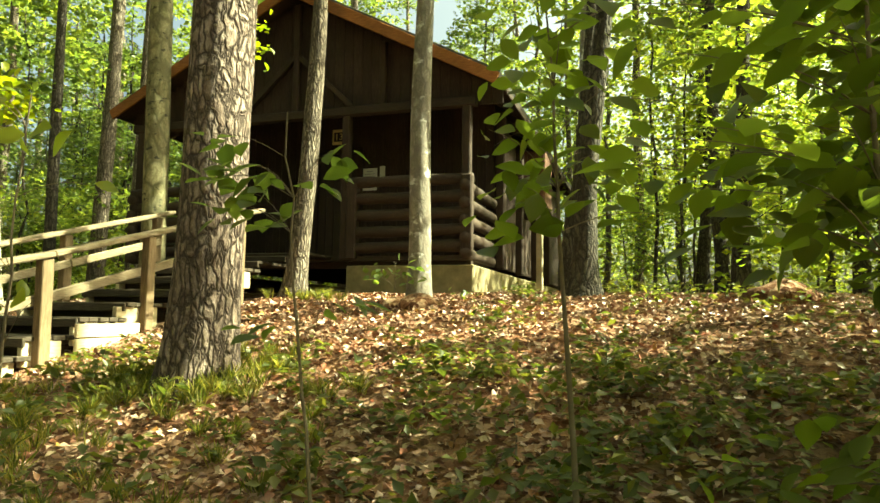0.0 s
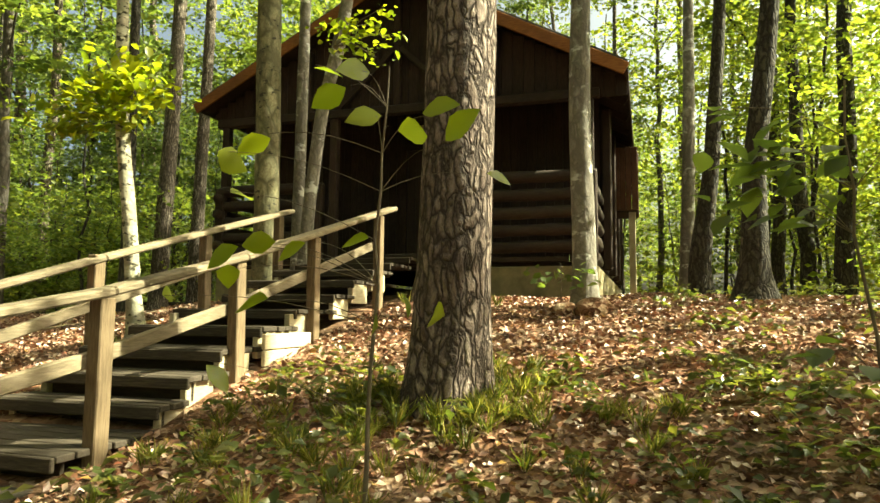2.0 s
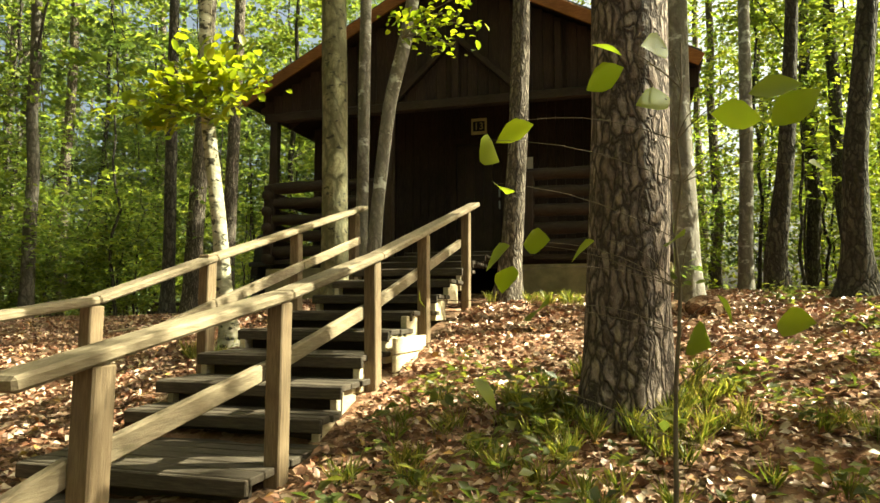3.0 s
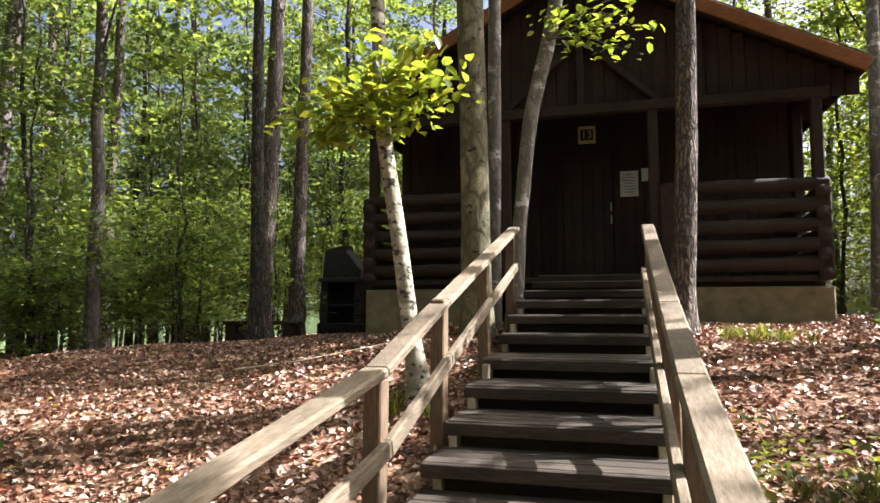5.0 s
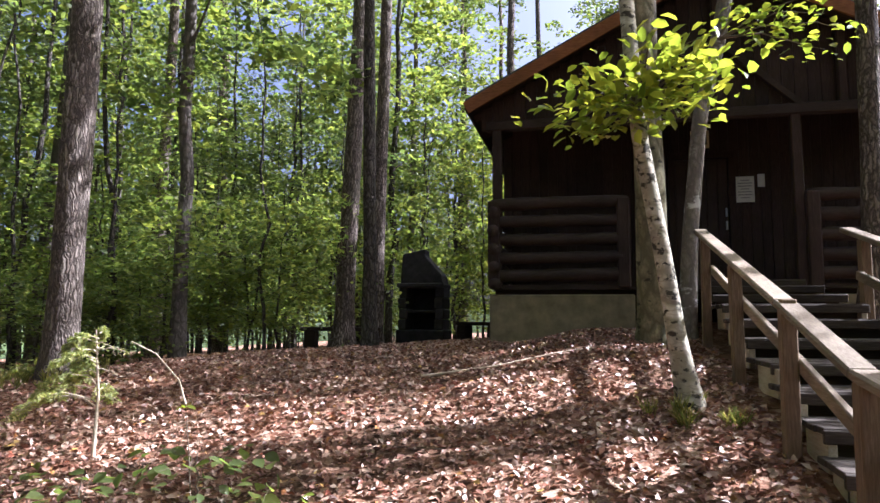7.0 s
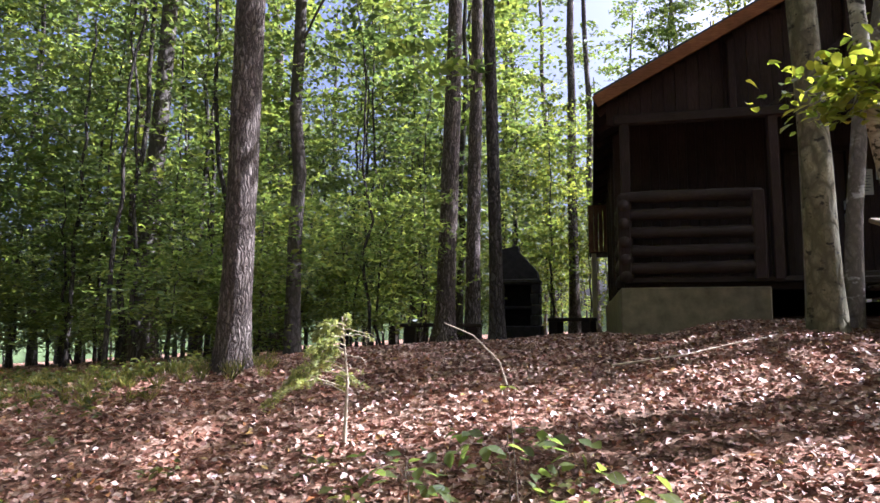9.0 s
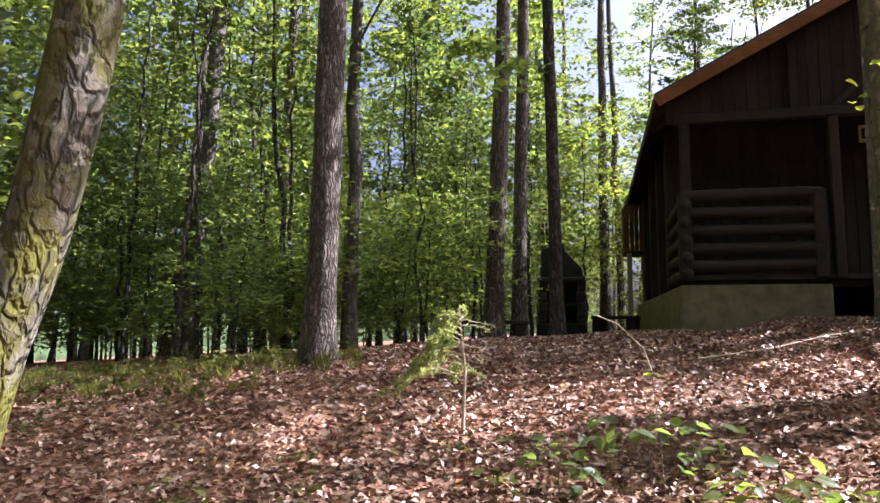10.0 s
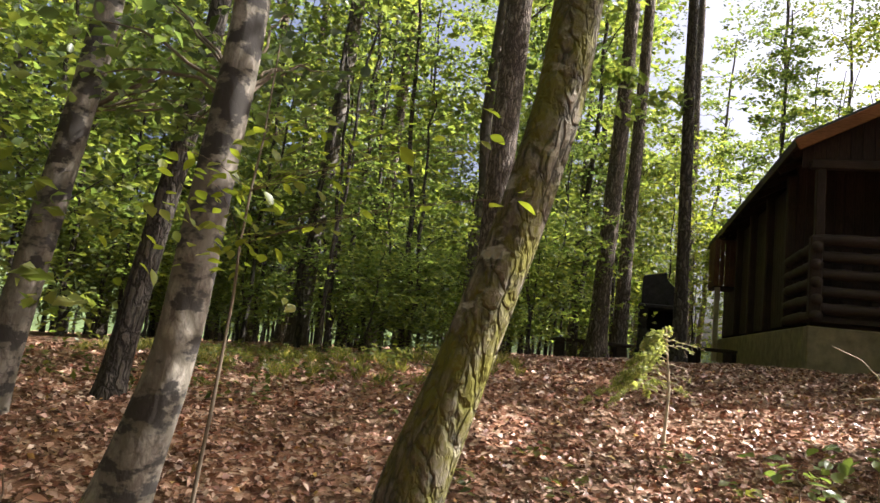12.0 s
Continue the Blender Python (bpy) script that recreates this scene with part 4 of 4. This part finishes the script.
    sapling("beech_sapling", "leafy twig sapling beside the mossy trunk", (-6.6, 0.75), (-6.5, 0.8, 3.1),
            [(-5.42, 0.5, 2.6), (-5.5, 0.5, 2.57), (-5.34, 0.55, 2.43), (-5.45, 0.55, 2.42), (-5.6, 0.5, 2.62), (-5.75, 0.6, 2.5), (-5.85, 0.6, 2.66), (-6.1, 0.6, 2.5), (-6.4, 0.7, 2.75), (-6.3, 0.6, 2.35), (-6.9, 0.7, 2.6), (-5.95, 0.55, 2.38), (-6.2, 0.65, 2.62), (-5.7, 0.5, 2.72), (-6.6, 0.6, 2.45), (-6.0, 0.7, 2.8)], LEAF_S, 46, 0.010, 0.055, 13)
    sapling("leafy_seedling", "low clump of broad green leaves on the leaf litter", (-3.37, 3.5), (-3.37, 3.5, 1.5),
            [(-3.37 + 0.42 * math.cos(a) * (0.5 + 0.5 * g.rand()), 3.5 + 0.35 * math.sin(a), 1.32 + 0.22 * g.rand()) for a in np.linspace(0, 6.2, 13)], LEAF_C, 47, 0.006, 0.06, 4, "plant")
    sapling("leafy_seedling", "small broad-leaved seedling at the foot of a trunk", (3.35, 6.6), (3.35, 6.6, 2.5),
            [(3.35 + 0.3 * math.cos(a), 6.55 + 0.2 * math.sin(a), 2.2 + 0.28 * g.rand()) for a in np.linspace(0, 6.2, 9)], LEAF_C, 48, 0.006, 0.05, 4, "plant")
    sapling("dead_seedling", "withered seedling with curled brown leaves", (-7.05, 0.3), (-7.0, 0.3, 1.35),
            [(-7.35 + 0.62 * g.rand(), 0.15 + 0.35 * g.rand(), 0.95 + 0.42 * g.rand()) for _ in range(16)], LEAF_DRY, 49, 0.006, 0.05, 4, "plant")
    for x, y, n, lf, sd in ((-2.75, 3.05, 11, LEAF_B, 54), (-2.2, 2.75, 8, LEAF_B, 55), (-3.9, 3.2, 7, LEAF_C, 56)):
        sapling("leafy_seedling", "low seedling with pale green sunlit leaves", (x, y), (x, y, gz(x, y) + 0.3),
                [(x + 0.3 * math.cos(a) * (0.5 + 0.5 * g.rand()), y + 0.25 * math.sin(a), gz(x, y) + 0.12 + 0.25 * g.rand()) for a in np.linspace(0, 6.0, n)], lf, sd, 0.006, 0.06, 4, "plant")


build_saplings()


def build_spruce():
    ob = new("spruce_sapling")
    x, y = -4.66, 4.19
    ob.location = (x, y, gz(x, y) - 0.02)
    tagged(ob, "little pale spruce sapling with sparse drooping twigs", "sapling")
    g = np.random.RandomState(4)
    top = 2.2 - ob.location.z
    v, f = tube([(0, 0, 0), (0.02, 0, top * 0.5), (-0.03, 0, top)], (0.016, 0.011, 0.004), 7)
    raw("stem", v, f, M_PALETWIG, ob, smooth=True)
    pts, ax = [], []

    def branch(root, tip, droop, r, needles):
        u = np.linspace(0, 1, 7)[:, None]
        B = np.array(root) * (1 - u) + np.array(tip) * u + np.array([0, 0, 1.0]) * droop * (np.sin(u * 3.14) * 0.5 - u * u)
        B[1:-1] += g.normal(size=(5, 3)) * 0.008
        v, f = tube(B, np.linspace(r, r * 0.4, 7), 5)
        raw("twig", v, f, M_PALETWIG, ob)
        if needles:
            w = g.uniform(0.12, 1, needles)
            d = (np.array(tip) - np.array(root)) / np.linalg.norm(np.array(tip) - np.array(root))
            pts.append(np.stack([np.interp(w, u[:, 0], B[:, i]) for i in range(3)], 1) + g.normal(size=(needles, 3)) * 0.007)
            ax.append(np.repeat(d[None], needles, 0) * 0.8 + g.normal(size=(needles, 3)) * 0.55)
        return B

    for k in range(15):
        h = 0.42 + 0.55 * k / 14
        a = 3.14 + g.normal() * 0.75
        ln = (0.62 - 0.42 * (h - 0.42) / 0.55) * g.uniform(0.65, 1.15)
        B = branch((0, 0, top * h), (ln * math.cos(a), ln * math.sin(a), top * h + 0.02), 0.22 * ln + 0.03, 0.006, 40)
        for j in (2, 3, 4, 5):
            for sd in (-1, 1):
                e = a + sd * g.uniform(0.5, 0.9)
                q = ln * (0.36 - 0.05 * j) * g.uniform(0.7, 1.3)
                branch(B[j], B[j] + np.array([q * math.cos(e), q * math.sin(e), -0.03]), 0.02, 0.003, 34)
    for h, a, ln, nd in ((0.9, -0.3, 0.28, 10), (0.86, 0.4, 0.22, 12), (0.7, 0.1, 0.16, 0), (0.62, -0.5, 0.2, 6), (0.5, 0.3, 0.18, 22), (0.55, -0.9, 0.26, 24)):
        B = branch((0, 0, top * h), (ln * math.cos(a), ln * math.sin(a), top * h - 0.03), 0.1 * ln, 0.005, nd)
        branch(B[4], B[4] + np.array([0.03, 0.02, -0.07]), 0.0, 0.002, 0)
    v, f = leaves(g, np.concatenate(pts), 0.045, 0.012, 0.3, np.concatenate(ax))
    raw("needles", v, f, M_NEEDLE, ob, "sparse pale green needles")


build_spruce()


def build_twigs():
    def stick(label, pts, r, mat=M_PALETWIG):
        ob = new("dry_twig")
        p = np.array(pts, float)
        ob.location = p[0]
        v, f = tube(p - p[0], np.linspace(r, r * 0.35, len(p)), 6, 0.05)
        raw("stem", v, f, mat, ob, smooth=True)
        return tagged(ob, label, "twig")
    # the stem is dark up to z 1.80 and pale above
    ob = stick("arching seedling stem, dark below and pale at the tip", [(-3.3, 3.35, gz(-3.3, 3.35) - 0.02), (-3.33, 3.34, 1.5), (-3.36, 3.33, 1.80)], 0.004, M_TWIG)
    o = np.array(ob.location)
    v, f = tube(np.array([(-3.36, 3.33, 1.80), (-3.40, 3.32, 1.93), (-3.55, 3.31, 2.08), (-3.72, 3.31, 2.15)]) - o, (0.006, 0.005, 0.004, 0.003), 6)
    raw("tip", v, f, M_PALETWIG, ob, "pale upper end")
    for a in (0, 130, 250):
        lf = new("leaf", LEAF_S)
        lf.parent = ob
        lf.matrix_basis = pose(*(np.array((-3.36, 3.33, 1.79)) - o), 10, 10, a)
    stick("pale fallen branch lying on the slope", [(x, y, gz(x, y) + 0.03) for x, y in ((-2.7, 6.15), (-2.0, 6.3), (-1.4, 6.62), (-0.9, 6.8))], 0.013)
    stick("pale fallen stick near the grill", [(x, y, gz(x, y) + 0.02) for x, y in ((-4.8, 9.6), (-4.2, 9.7), (-3.6, 9.6))], 0.02)
    g = np.random.RandomState(12)
    for k in range(26):
        x, y, a, l = g.uniform(-8, 6), g.uniform(2.2, 7.5), g.rand() * 6.28, g.uniform(0.25, 0.8)
        if -0.4 < x < 1.8:
            continue
        stick("short dry stick on the leaf litter", [(x + s * l * math.cos(a), y + s * l * math.sin(a) + 0.03 * math.sin(5 * s), gz(x + s * l * math.cos(a), y + s * l * math.sin(a)) + 0.015) for s in (0, 0.35, 0.7, 1)], 0.006, M_TWIG if k % 3 else M_PALETWIG)


build_twigs()


# ---- grill and benches ----
def build_grill():
    ob = new("stone_grill")
    x, y = -4.28, 12.6
    ob.location = (x, y, gz(x, y))
    tagged(ob, "sooty dark stone barbecue grill with a chimney hood", "barbecue")
    part("base_slab", box((0.95, 0.75, 0.3), (0, 0, 0.12), bevel=0.02), M_STONE, ob)
    for s in (-0.36, 0.36):
        for k in range(4):
            part("stone_block", box((0.17, 0.62, 0.2), (s + 0.01 * (k % 2), 0, 0.37 + k * 0.205), (0, 0, 2 * (k % 2) - 1), 0.02), M_STONE2, ob)
    part("back_panel", box((0.6, 0.1, 0.85), (0, 0.26, 0.68), bevel=0.01), M_STONE, ob)
    part("shelf", box((0.62, 0.55, 0.05), (0, 0, 0.62), bevel=0.01), M_STONE2, ob, "grey cooking shelf")
    part("mantel", box((0.92, 0.72, 0.09), (0.0, -0.02, 1.12), bevel=0.02), M_STONE2, ob)
    bm = bmesh.new()
    low = [bm.verts.new(p) for p in ((-0.40, -0.3, 1.16), (0.42, -0.3, 1.16), (0.42, 0.3, 1.16), (-0.40, 0.3, 1.16))]
    mid = [bm.verts.new(p) for p in ((-0.40, -0.28, 1.32), (0.40, -0.28, 1.32), (0.40, 0.28, 1.32), (-0.40, 0.28, 1.32))]
    top = [bm.verts.new(p) for p in ((-0.40, -0.2, 1.70), (0.06, -0.2, 1.70), (0.06, 0.2, 1.70), (-0.40, 0.2, 1.70))]
    cap = [bm.verts.new(p) for p in ((-0.39, -0.18, 1.74), (0.05, -0.18, 1.83), (0.05, 0.18, 1.83), (-0.39, 0.18, 1.74))]
    for a, b in ((low, mid), (mid, top), (top, cap)):
        for i in range(4):
            bm.faces.new((a[i], a[(i + 1) % 4], b[(i + 1) % 4], b[i]))
    bm.faces.new(cap)
    bm.faces.new(low[::-1])
    bmesh.ops.bevel(bm, geom=bm.edges[:], offset=0.015, segments=1, affect="EDGES")
    part("hood", bm, M_STONE, ob, "soot-black sloping hood")


def build_bench(x, y, rz, ln):
    ob = new("log_bench")
    ob.matrix_basis = pose(x, y, gz(x, y), 0, 0, rz)
    tagged(ob, "dark rough timber bench on short legs", "bench")
    for k in (-0.1, 0.1):
        part("seat_plank", box((ln, 0.17, 0.07), (0, k, 0.34), bevel=0.012), M_RISER, ob)
    for s in (-1, 1):
        part("leg", box((0.2, 0.32, 0.42), (s * ln * 0.38, 0, 0.10), bevel=0.02), M_RISER, ob)


build_grill()
build_bench(-5.6, 11.6, 8, 1.5)
build_bench(-3.25, 13.0, -20, 0.9)


def build_mound():
    g = np.random.RandomState(6)
    for x, y, s in ((3.7, 6.45, 0.22), (3.42, 6.5, 0.15), (7.2, 7.2, 0.35)):
        bm = bmesh.new()
        bmesh.ops.create_icosphere(bm, subdivisions=3, radius=s)
        for v in bm.verts:
            n = noise.noise(v.co * (2.2 / s) * 0.4 + Vector((x, y, 0)))
            v.co *= 1 + 0.35 * n
            v.co.z *= 0.6
        ob = part("rock", bm, M_GROUND, smooth=True)
        ob.location = (x, y, gz(x, y) + s * 0.12)
        tagged(ob, "rounded earth-covered rock half sunk in leaves", "rock")


build_mound()


# ---- forest ----
def forest_tree(name, label, seed, top, r, low, spread, clumps, per, leaf, mat, leaf_mat, spray, count=6, lean=0.3):
    g = np.random.RandomState(seed)
    P = np.stack([np.linspace(0, lean * g.normal(), 16) + 0.04 * g.normal(size=16), np.linspace(0, lean * g.normal(), 16) + 0.04 * g.normal(size=16), np.linspace(-0.15, top, 16)], 1)
    P[0, :2] = P[1, :2]
    ob = new(name)
    tagged(ob, label, "tree", "forest trees")
    v, f = tube(P, np.linspace(r, r * 0.25, 16), 9, 0.05, 1, seed, flare=0.3)
    raw("trunk", v, f, mat, ob, smooth=True)
    limbs_and_crown(g, P, top, low, spread, clumps, per, leaf, ob, mat, leaf_mat, r * 0.6, spray, 0.06, count)
    return ob


def clear_of_place(x, y, bush):
    """True where a forest tree may stand: off the clearing, the cabin, the steps and the walk."""
    if -4.3 < x < 5.6 and 7 < y < 20.5:
        return False
    if -5.0 < x < -1.6 and 14 < y < 34:   # a thin, light strip of wood behind the grill
        return False
    if bush:
        if 7 < x < 12 and 2.8 < y - 0.376 * x < 6.2:
            return False
        if 5.6 < x < 8.8 and 9 < y < 15.5:
            return False
        if 5.6 < x < 12 and 1 < y < 7.5 + 0.3 * (x - 5.6):
            return False
        if -8.2 < x < 5.8 and -4.5 < y < 7.4:
            return False
        if -11 < x <= -8.2 and -4 < y < 5.6:
            return False
        if -6.4 < x < -2.0 and y < 14.5 and y > 0:
            return False
        if 5.8 <= x < 8 and -4 < y < 8.6:
            return False
        return not (x >= 8 and -4 < y < 4.5 and x < 9)
    if -10.2 < x < 6.4 and -3.5 < y < 7.8:
        return False
    if x > 4:
        lane = y - 0.36 * x   # which sunbeam lane it stands in
        if -0.4 < lane < 9.4:
            return False
    return not (-6.3 < x < -2.5 and y < 14)


def scatter(templates, count, area, gap, seed, bush, size, more=False):
    g = np.random.RandomState(seed)
    spots, tries = [], 0
    while len(spots) < count and tries < 20000:
        tries += 1
        x, y = g.uniform(area[0], area[1]), g.uniform(area[2], area[3])
        if clear_of_place(x, y, bush) and all((x - a) ** 2 + (y - b) ** 2 > gap * gap for a, b in spots):
            spots.append((x, y))
    for k, (x, y) in enumerate(spots):
        t = templates[k % len(templates)]
        m = pose(x, y, gz(x, y), 0, 0, g.rand() * 360)
        if k < len(templates) and not more:
            ob = t
            ob.matrix_basis = m
        else:
            ob = copy_thing(t, m)
        s = g.uniform(*size)
        ob.scale = (s, s, s)


def build_forest():
    tall = [forest_tree("forest_tree", "tall straight forest tree with a green crown", 100 + k, t, r, low, sp, cl, 60, 0.19, mat, lm, 0.62)
            for k, (t, r, low, sp, cl, mat, lm) in enumerate((
                (17, 0.17, 5.5, 3.0, 75, M_DARKBARK, M_LEAF), (15, 0.13, 4.5, 2.6, 70, M_DIM, M_LEAF), (18, 0.2, 7.0, 3.2, 75, M_OAK, M_LEAF_DARK), (14, 0.1, 4.0, 2.4, 65, M_DARKBARK, M_LEAF)))]
    tall += [forest_tree("pine_tree", "tall bare-stemmed pine with a thin high crown", 120 + k, 19, 0.14, 11, 2.2, 40, 60, 0.16, M_OAK, M_LEAF_DARK, 0.7) for k in range(2)]
    scatter(tall, 66, (-26, 6.2, -16, 34), 2.0, 21, False, (0.85, 1.15))
    under = [forest_tree("young_beech", "slim young beech with layered leaves down to the ground", 140 + k, t, r, low, sp, cl, 38, 0.112, M_DARKBARK, lm, 0.55, 9, 0.25)
             for k, (t, r, low, sp, cl, lm) in enumerate((
                 (5.5, 0.045, 0.7, 1.5, 80, M_LEAF), (4.2, 0.035, 0.5, 1.3, 70, M_LEAF), (6.5, 0.055, 1.2, 1.8, 85, M_LEAF_DARK), (3.0, 0.025, 0.3, 1.1, 55, M_LEAF)))]
    thick = [forest_tree("young_beech", "tall leafy young beech in the dense wood", 160 + k, t, 0.06, 1.0, 2.0, 60, 42, 0.17, M_DARKBARK, lm, 0.8, 8, 0.3)
             for k, (t, lm) in enumerate(((8.5, M_LEAF), (7.0, M_LEAF), (9.5, M_LEAF_DARK)))]
    scatter(thick, 66, (-34, 5.5, 10, 42), 1.8, 24, True, (0.85, 1.2))
    poles = [forest_tree("pole_tree", "thin bare dark pole of a crowded young tree", 180 + k, t, r, t * 0.62, 0.9, 14, 34, 0.13, M_DARKBARK, M_LEAF_DARK, 0.5, 5, 0.45)
             for k, (t, r) in enumerate(((7.5, 0.035), (9.5, 0.05), (6.0, 0.028)))]
    bright = [forest_tree("young_beech", "airy sunlit young beech with light green leaves", 170 + k, t, 0.05, 0.8, 2.0, 60, 42, 0.15, M_DARKBARK, M_LEAF_SUN, 0.8, 8, 0.3)
              for k, t in enumerate((8.0, 6.5, 9.0))]
    scatter(bright, 56, (5.8, 26, 8.6, 32), 1.6, 27, True, (0.85, 1.2))
    # unseen beeches added to the right, to shade the near slope
    for k, (x, y) in enumerate(((10.4, 3.6), (10.0, 2.2), (12.6, 3.3))):
        copy_thing(thick[k % 3], pose(x, y, gz(x, y), 0, 0, 70 * k))
    # unseen trees behind the walk, added to hold back sky light
    scatter(thick, 24, (-16, 14, -14, -5.2), 1.8, 26, False, (0.85, 1.2), True)
    scatter(poles, 80, (-20, 8, 7, 26), 0.7, 25, True, (0.85, 1.2))
    bare = [forest_tree("pine_tree", "bare-stemmed pine standing in the sun", 190, 22, 0.15, 19.5, 1.4, 10, 40, 0.14, M_OAK, M_LEAF_DARK, 0.6)]
    for k, (x, y) in enumerate(((9.5, 8.4), (13.0, 9.6), (16.5, 10.2), (11.0, 7.3))):
        ob = bare[0] if k == 0 else copy_thing(bare[0], pose(x, y, gz(x, y), 0, 0, 80 * k))
        ob.matrix_basis = pose(x, y, gz(x, y), 0, 0, 80 * k)
    # all but the last stand out of view, added to shade the right foreground
    for k, (x, y) in enumerate(((10.0, 3.2), (13.6, 4.4), (8.3, 1.6), (17.0, 4.6), (7.2, 17.5))):
        copy_thing(tall[k % 4], pose(x, y, gz(x, y), 0, 0, 70 * k))
    # low unseen beeches, added up-sun for more shade on the same slope
    for k, (x, y) in enumerate(((9.2, 4.4), (8.4, 3.6), (8.9, 2.8))):
        copy_thing(under[(k + 1) % 3], pose(x, y, gz(x, y), 0, 0, 50 * k))
    # crowns above the view, added to shade the level ground beside the cabin
    shade_tree = forest_tree("forest_tree", "tall bare-stemmed tree with a dense high crown", 195, 18, 0.15, 9.0, 2.9, 110, 60, 0.19, M_DARKBARK, M_LEAF, 0.6)
    for k, (x, y) in enumerate(((7.6, 13.3), (9.8, 14.3), (7.4, 15.6))):
        m = pose(x, y, gz(x, y), 0, 0, 90 * k)
        if k:
            copy_thing(shade_tree, m)
        else:
            shade_tree.matrix_basis = m
    airy = forest_tree("forest_tree", "tall airy tree with light green sunlit leaves", 197, 14, 0.11, 3.5, 2.6, 85, 46, 0.17, M_DIM, M_LEAF_SUN, 0.75, 8)
    for k, (x, y) in enumerate(((4.6, 22.0), (2.2, 23.5), (6.8, 20.6), (8.6, 22.5), (-2.6, 36.0), (-5.4, 38.0))):
        m = pose(x, y, gz(x, y), 0, 0, 75 * k)
        if k:
            copy_thing(airy, m)
        else:
            airy.matrix_basis = m
    for k, (x, y) in enumerate(((-3.9, 17.5), (-2.9, 21.0), (-4.2, 24.0), (-2.2, 27.0), (-3.3, 31.0))):
        ob = copy_thing(bright[k % 3], pose(x, y, gz(x, y), 0, 0, 65 * k))
        ob.scale = (0.7, 0.7, 0.8)
    for k, (x, y) in enumerate(((-3.4, 19.0), (-2.7, 24.5), (-4.4, 28.0))):
        copy_thing(bare[0], pose(x, y, gz(x, y), 0, 0, 50 * k))
    g = np.random.RandomState(28)
    for k in range(16):
        x, y = g.uniform(-15, -6.9), g.uniform(7.2, 11.5)
        ob = copy_thing(under[(0, 1, 3)[k % 3]], pose(x, y, gz(x, y), 0, 0, 40 * k))
        ob.scale = (0.8, 0.8, 0.6)
    for k, (x, y, sc) in enumerate(((-8.3, 8.8, 0.7), (-11.6, 9.2, 0.8), (-13.8, 9.6, 1.0),
                                    (-12.2, 5.2, 0.8), (-13.6, 3.6, 0.9), (-11.6, 3.0, 0.75))):
        ob = copy_thing(thick[(0, 2, 1)[k % 3]], pose(x, y, gz(x, y), 0, 0, 47 * k))
        ob.scale = (sc, sc, sc * 0.9)
    scatter(under, 125, (-22, 20, -12, 27), 1.15, 22, True, (0.8, 1.25))


build_forest()


# ---- low growth and leaf litter ----
def free_floor(x, y, g):
    ok = ~((x > -2.6) & (x < 3.7) & (y > 9.0)) & ~((x > 0.05) & (x < 1.4) & (y > 1.2))
    return ok


def build_litter():
    g = np.random.RandomState(50)
    n = 150000
    x, y = g.uniform(-12, 9.5, n), g.uniform(0.2, 11.5, n)
    keep = free_floor(x, y, g) & (g.rand(n) < np.clip(1.25 - 0.06 * np.hypot(x, y - 4), 0.25, 1))
    x, y = x[keep], y[keep]
    z = height(x, y) + 0.012 + 0.02 * g.rand(len(x))
    v, f = leaves(g, np.stack([x, y, z], 1), 0.056, 0.036, 0.62)
    ob = raw("leaf_litter", v, f, M_LITTER)
    tagged(ob, "thick layer of dry brown and tan fallen leaves", "fallen leaves", kind="stuff")


def build_ground_cover():
    g = np.random.RandomState(51)
    spots = [(g.uniform(1.7, 8.5), g.uniform(0.6, 4.6)) for _ in range(330)] + [(g.uniform(4.3, 8), g.uniform(1.2, 4.2)) for _ in range(170)] + [(g.uniform(4.2, 9), g.uniform(4.6, 8.5)) for _ in range(70)] + \
            [(g.uniform(-11, -6.8), g.uniform(3.6, 7)) for _ in range(120)] + [(g.uniform(-6.5, -1.5), g.uniform(2.4, 3.6)) for _ in range(8)]
    c = np.array([(x, y, gz(x, y) + 0.07 + 0.1 * g.rand()) for x, y in spots if not (0 < x < 1.6) and math.hypot(x - 2.98, y - 3.9) > 0.35])
    pts = sprays(g, c, 15, 0.15, 0.035)
    v, f = leaves(g, pts, 0.075, 0.046, 0.75)
    tagged(raw("ground_cover", v, f, M_COVER), "low green seedlings scattered over the forest floor", "seedlings", kind="stuff")
    tufts = [(2.98 + math.cos(a) * r, 3.9 + math.sin(a) * r) for a, r in zip(g.uniform(0, 6.28, 70), g.uniform(0.27, 0.75, 70))]
    tufts += [(g.uniform(1.6, 4.5), g.uniform(1.5, 3.9)) for _ in range(70)] + [(g.uniform(-11, -6.2), g.uniform(4.6, 6.6)) for _ in range(120)]
    tufts += [(-6.59 + g.normal() * 0.3, 5.9 + g.normal() * 0.25) for _ in range(16)] + [(-0.4 + g.normal() * 0.15, 4.75 + g.normal() * 0.12) for _ in range(8)] + [(2.1 + g.normal() * 0.25, 6.9 + g.normal() * 0.15) for _ in range(12)]
    P, A = [], []
    for x, y in tufts:
        k = 26
        a = g.uniform(0, 6.28, k)
        t = g.uniform(0.25, 1.0, k)
        h = g.uniform(0.05, 0.11)
        P.append(np.stack([x + np.cos(a) * t * 0.07, y + np.sin(a) * t * 0.07, np.full(k, gz(x, y) + h)], 1))
        A.append(np.stack([np.cos(a) * t, np.sin(a) * t, np.full(k, 1.1)], 1))
    v, f = leaves(g, np.concatenate(P), 0.16, 0.006, 0.2, np.concatenate(A))
    tagged(raw("grass", v, f, M_GRASS), "thin tufts of forest grass among the leaves", "grass", kind="stuff")


build_litter()
build_ground_cover()
